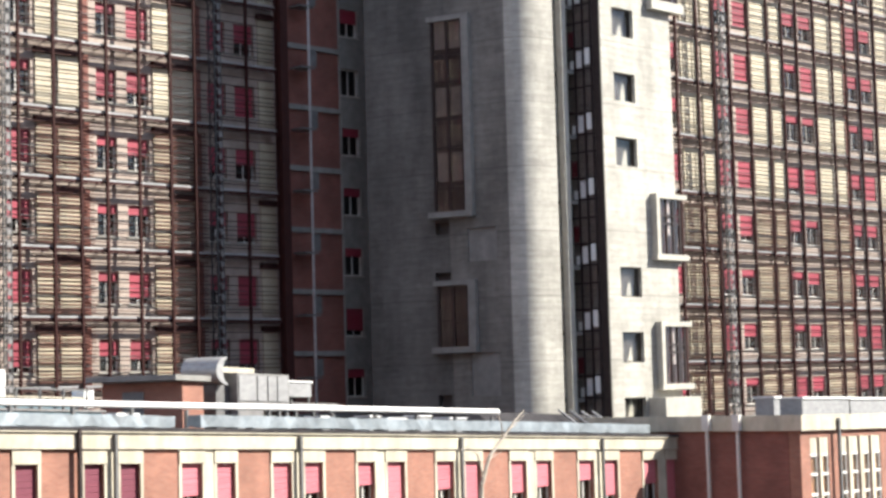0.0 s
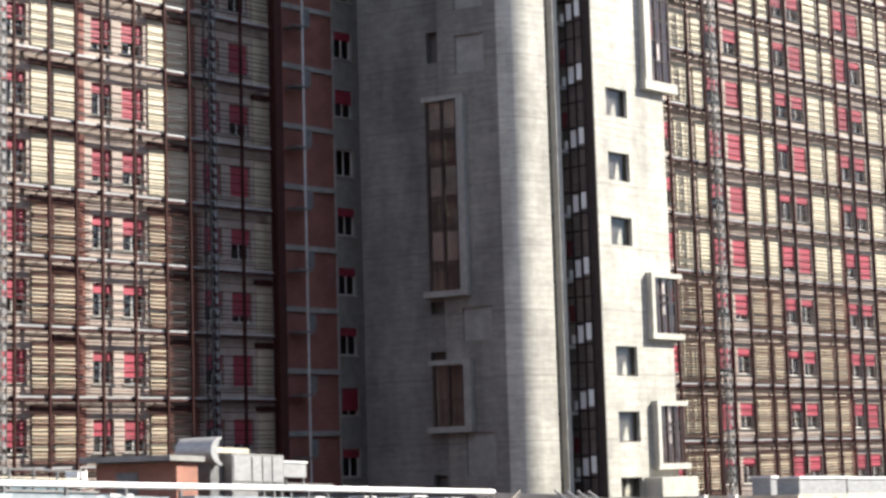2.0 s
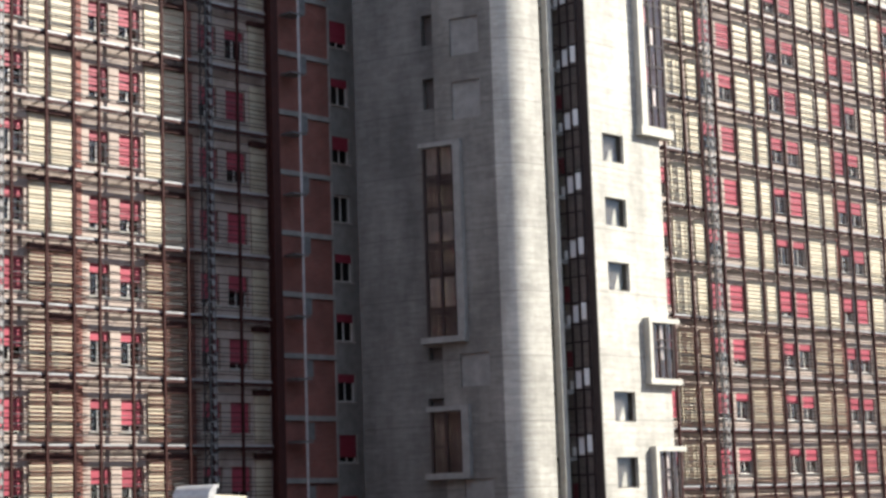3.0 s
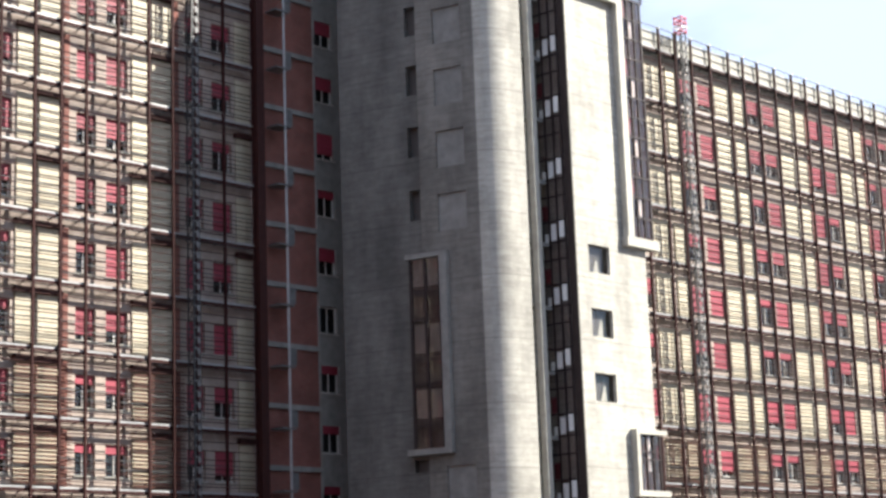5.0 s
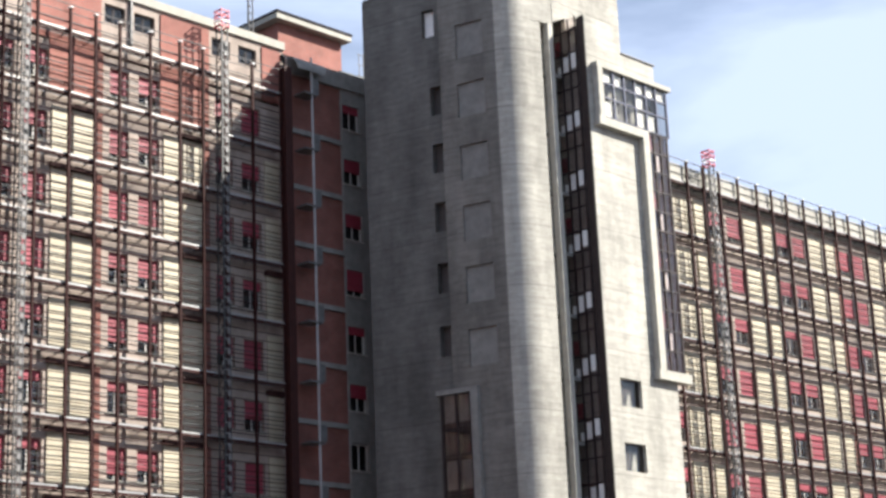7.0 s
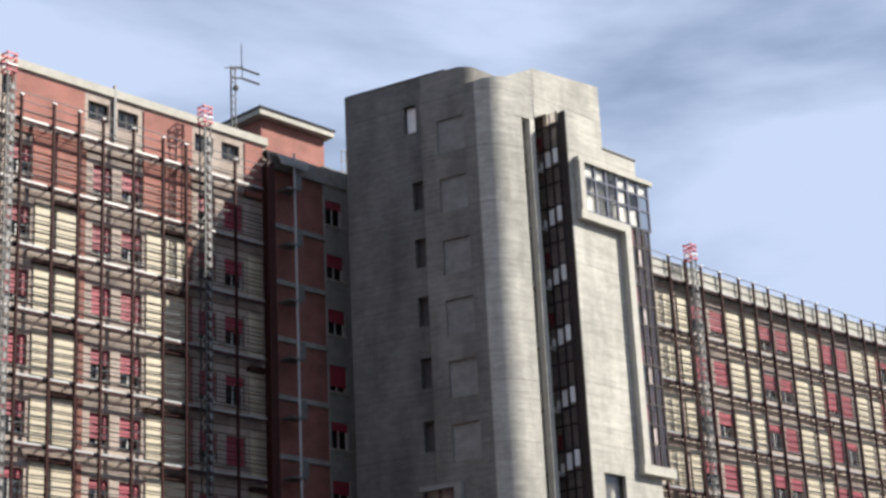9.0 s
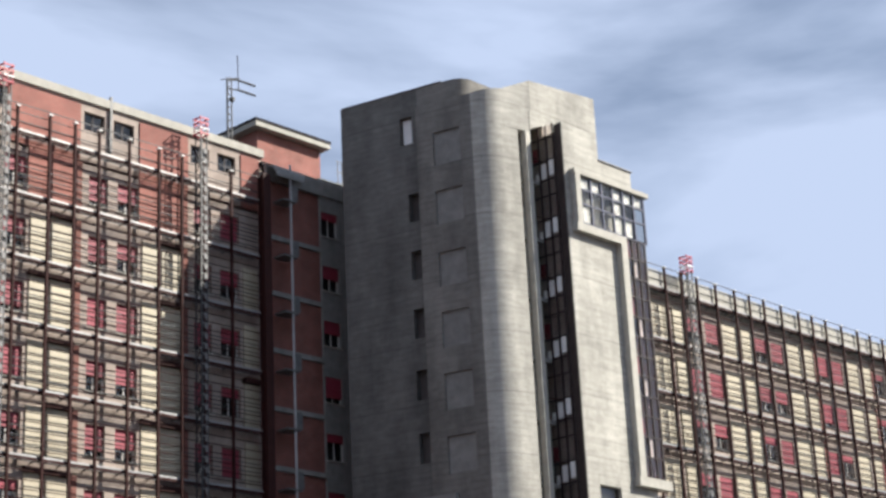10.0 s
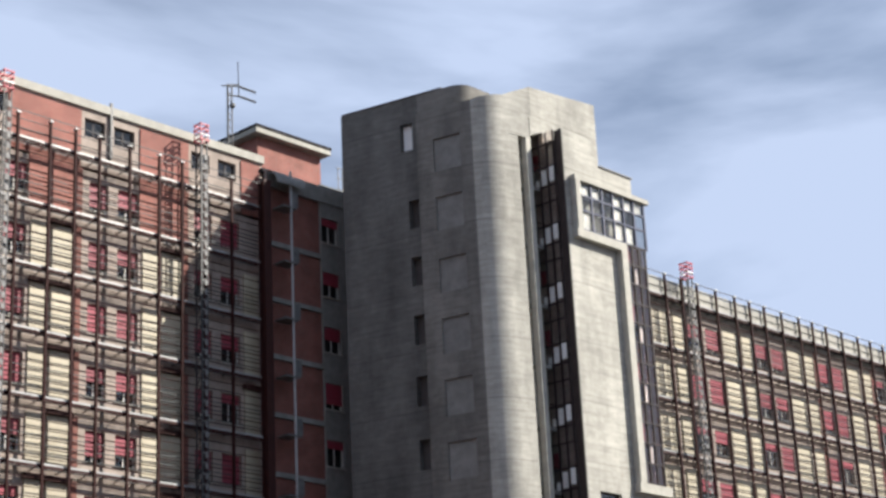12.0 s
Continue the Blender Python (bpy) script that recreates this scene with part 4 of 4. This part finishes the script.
part("plenum", bx(0.05, 1.15, 4.0, 5.5, 0.1, 0.99, annex_at), PALE_PLATE, ac)
part("skid", bx(1.15, 2.3, 4.02, 5.5, 0.86, 0.99, annex_at), GALV, ac)
for s in (1.45, 1.9, 2.22):
    part("leg", bx(s, s + 0.07, 4.05, 4.15, 0.1, 0.86, annex_at), GREY_STEEL, ac)
part("side_box", bx(2.34, 3.43, 4.1, 5.1, 1.25, 1.69, annex_at), GALV, ac, "pale side box")
part("side_lid", bx(2.3, 3.47, 4.06, 5.14, 1.692, 1.74, annex_at), WHITE, ac)
part("platform", bx(2.32, 4.5, 3.9, 5.0, 0.93, 1.06, annex_at), PALE_PLATE, ac)
for s in (2.6, 3.4, 4.2):
    part("leg", bx(s, s + 0.06, 4.0, 4.1, 0.1, 0.93, annex_at), GREY_STEEL, ac)
    part("strut", bx(s, s + 0.05, 4.2, 4.25, 1.06, 1.25 if s < 3.5 else 1.1, annex_at), GREY_STEEL, ac)

tank = thing("tank_frame", annex_at(-7, 4.6, 0.1), "teal sheeted tank frame with pale rails", "tank")
part("body", bx(-11.5, -5.9, 4.2, 5.6, 0.1, 0.95, annex_at), TEAL, tank)
for z, m in ((0.78, CREAM_PAINT), (0.98, CREAM_PAINT), (1.2, GREY_STEEL)):
    part("rail", bx(-11.5, -5.6, 4.0, 4.06, z, z + 0.045, annex_at), m, tank)
for i in range(8):
    part("post", bx(-11.4 + 0.8 * i, -11.36 + 0.8 * i, 3.98, 4.07, 0.1, 1.25, annex_at), GREY_STEEL, tank)
part("end_box", bx(-5.87, -5.54, 4.0, 4.5, 0.75, 1.25, annex_at), WHITE, tank, "white end box")
part("vent", bx(-8.65, -8.3, 4.3, 4.8, 0.95, 1.7, annex_at), WHITE, tank, "white vent box")
low_unit = thing("roof_unit", annex_at(-7, 3, 0.1), "blue-grey low roof unit with white fittings", "roof unit")
part("casing", bx(-11.0, -6.3, 2.8, 3.6, 0.1, 0.6, annex_at), TEAL, low_unit)
part("cover", bx(-11.1, -6.2, 2.76, 3.64, 0.602, 0.66, annex_at), PALE_PLATE, low_unit)
for s in (-5.7, -5.2):
    part("fitting", bx(s, s + 0.32, 2.9, 3.3, 0.1, 0.6, annex_at), WHITE, low_unit)

# small white boxes and pipes along the roof
for s, w, h in ((4.9, 0.5, 0.55), (5.8, 0.9, 0.5), (7.4, 0.6, 0.6), (9.0, 0.9, 0.55), (2.6, 0.4, 0.5)):
    b = thing("roof_box", annex_at(s, 3.2, 0.1), "small pale metal box on the dark roof", "roof box", "pale roof boxes")
    part("case", bx(s, s + w, 3.0, 3.6, 0.1, 0.1 + h, annex_at), GALV, b)
    part("lid", bx(s - 0.04, s + w + 0.04, 2.96, 3.64, 0.1 + h, 0.14 + h, annex_at), WHITE, b)

sky_l = thing("skylight", annex_at(17.5, 3, 0.1), "dark sloping skylight with pale bars", "skylight")
bm = bmesh.new()
v = [bm.verts.new(annex_at(*p)) for p in ((11.5, 2.6, 0.1), (19.2, 2.6, 0.1), (20.3, 4.6, 0.95), (12.6, 4.6, 0.95), (11.5, 4.8, 0.1), (20.3, 4.8, 0.1))]
for f in ((0, 1, 2, 3), (3, 2, 5, 4), (0, 3, 4), (1, 5, 2), (0, 4, 5, 1)):
    bm.faces.new([v[i] for i in f])
part("slope", bm, ROOFING, sky_l)
for i in range(4):
    s = 16.6 + 0.75 * i
    bm = bmesh.new()
    tube(bm, annex_at(s, 2.55, 0.25), annex_at(s + 0.75, 4.3, 1.08), 0.05, n=6)
    part("bar", bm, GALV, sky_l)

# ---- brick block beside the annex ----
def azimuth(a, dist):
    return Vector((math.sin(radians(a)) * dist, math.cos(radians(a)) * dist, 0))


# corner nearest to the eye and the two faces
CORN = azimuth(57.08, 74.5)
KB = 1.49
BU, BV = Vector((0.995, 0.10, 0)), Vector((-0.10, 0.995, 0))


def block_at(s, d, z):
    """Along the sunlit face, back along the shaded one and up from the eye's level; the cornice falls a little with the street."""
    return CORN + BU * (s * KB) + BV * (d * KB) + Vector((0, 0, max(0.0, E + (z - E) * KB - 0.03 * s)))


block = thing("brick_block", block_at(5, 5, 0), "brick block with cream cornice and tall windows", "building")
TOPB = E - 0.99
tall_w = [(0.55, 1.0), (1.2, 1.65), (2.35, 2.8), (3.05, 3.5), (3.78, 4.23), (4.5, 4.95), (5.7, 6.15), (6.4, 6.85), (7.1, 7.55)]
bm = bmesh.new()
holed(bm, 0.0, 12.0, 0, TOPB - 0.42, 0.35, [(a, b, E - 6.5, E - 1.6) for a, b in tall_w], block_at)
part("front_wall", bm, BRICK_LOW, block)
# A darker brick than the front's puts the side's shade into the colour.
part("side_wall", bx(0.0, 0.35, 0.36, 9.0, 0, TOPB - 0.42, block_at), BRICK, block, "side wall in darker brick, shade in its colour")
part("core", bx(0.7, 11.9, 0.75, 8.9, 0, TOPB - 0.2, block_at), INSIDE, block)
bm = bmesh.new()
box(bm, -0.12, 12.0, -0.12, 0.4, TOPB - 0.42, TOPB, block_at)
box(bm, -0.12, 0.4, 0.4, 9.0, TOPB - 0.42, TOPB, block_at)
part("cornice", bm, CREAM_PAINT, block, "cream painted cornice")
part("roof", bx(0.4, 11.9, 0.4, 8.9, TOPB - 0.2, TOPB - 0.08, block_at), ROOFING, block)
for a, b in tall_w:
    part("spandrel", bx(a, b, 0.02, 0.3, E - 2.05, E - 1.602, block_at), CREAM_PAINT, block, "cream spandrel")
    fr = bmesh.new()
    for s in (a + 0.03, b - 0.03):
        box(fr, s - 0.03, s + 0.03, 0.03, 0.1, E - 6.5, E - 2.05, block_at)
    for z in (-2.08, -2.6, -3.15, -3.7, -4.25, -4.8, -5.4):
        box(fr, a, b, 0.02, 0.09, E + z - 0.04, E + z + 0.04, block_at)
    w = part("window", fr, WINDOW_FRAME, block)
    part("pane", bx(a, b, 0.06, 0.066, E - 6.5, E - 2.06, block_at), GLASS, w)
    part("curtain", bx(a + 0.03, b - 0.03, 0.1, 0.12, E - 6.5, E - 2.06, block_at), CURTAIN, w, "brown curtain")
for a, b in ((1.0, 1.2), (2.8, 3.05), (3.5, 3.78), (4.23, 4.5)):
    part("mullion_pier", bx(a + 0.03, b - 0.03, -0.04, 0.3, E - 6.5, E - 1.602, block_at), CREAM_PAINT, block, "cream pier")
for s in (1.95, ):
    part("downpipe", bx(s, s + 0.1, -0.2, -0.125, 0, TOPB - 0.1, block_at), GREY_STEEL, block)
for d in (1.75, 2.7):
    part("downpipe", bx(-0.22, -0.125, d, d + 0.07, 0, TOPB + 0.02, block_at), WINDOW_FRAME, block, "pale downpipe")
    part("hopper", bx(-0.3, -0.124, d - 0.08, d + 0.14, TOPB - 0.4, TOPB + 0.03, block_at), WINDOW_FRAME, block)
for i, (s0, s1, d0, d1, h) in enumerate(((4.5, 7.6, 2.2, 3.6, 0.46), (7.7, 10.6, 2.2, 3.4, 0.44), (2.75, 3.1, 2.2, 2.8, 0.48))):
    u = thing("roof_unit", block_at((s0 + s1) / 2, (d0 + d1) / 2, TOPB - 0.08), "white low rooftop unit on the brick block", "roof unit", "white roof units")
    part("casing", bx(s0, s1, d0, d1, TOPB - 0.08, TOPB + h, block_at), GALV, u)
    part("lid", bx(s0 - 0.05, s1 + 0.05, d0 - 0.05, d1 + 0.05, TOPB + h, TOPB + h + 0.06, block_at), WHITE, u)

# ---- bare tree before the annex ----
tree = thing("bare_tree", annex_at(3.0, -3.0, BOT), "thin bare tree with pale leaning branches", "tree")


def limb(points, r0, r1):
    bm = bmesh.new()
    for i in range(len(points) - 1):
        a, b = points[i], points[i + 1]
        k0, k1 = i / (len(points) - 1), (i + 1) / (len(points) - 1)
        tube(bm, annex_at(a[0] - 2.85, *a[1:]), annex_at(b[0] - 2.85, *b[1:]), r0 + (r1 - r0) * k0, r0 + (r1 - r0) * k1, n=7)
    return bm


part("trunk", limb([(6.0, -3, -9.0), (5.7, -3, -5), (5.4, -3, -2.2), (5.5, -3, -1.4), (5.9, -3, -0.6), (6.6, -3, -0.05), (7.2, -3, 0.45), (7.7, -3, 0.78)], 0.12, 0.02), BARK, tree)
for pts in ([(6.6, -3, -0.05), (6.4, -3.1, 0.35), (6.15, -3.1, 0.72)], [(6.9, -3, 0.2), (7.3, -2.9, 0.3), (7.9, -2.9, 0.7)],
            [(5.6, -3, -1.2), (5.2, -3.1, -0.5), (4.7, -3.1, -0.3), (4.35, -3.1, -0.42)], [(5.7, -3, -0.9), (6.3, -2.8, -0.6), (6.9, -2.7, -0.45)]):
    part("branch", limb(pts, 0.03, 0.008), BARK, tree)
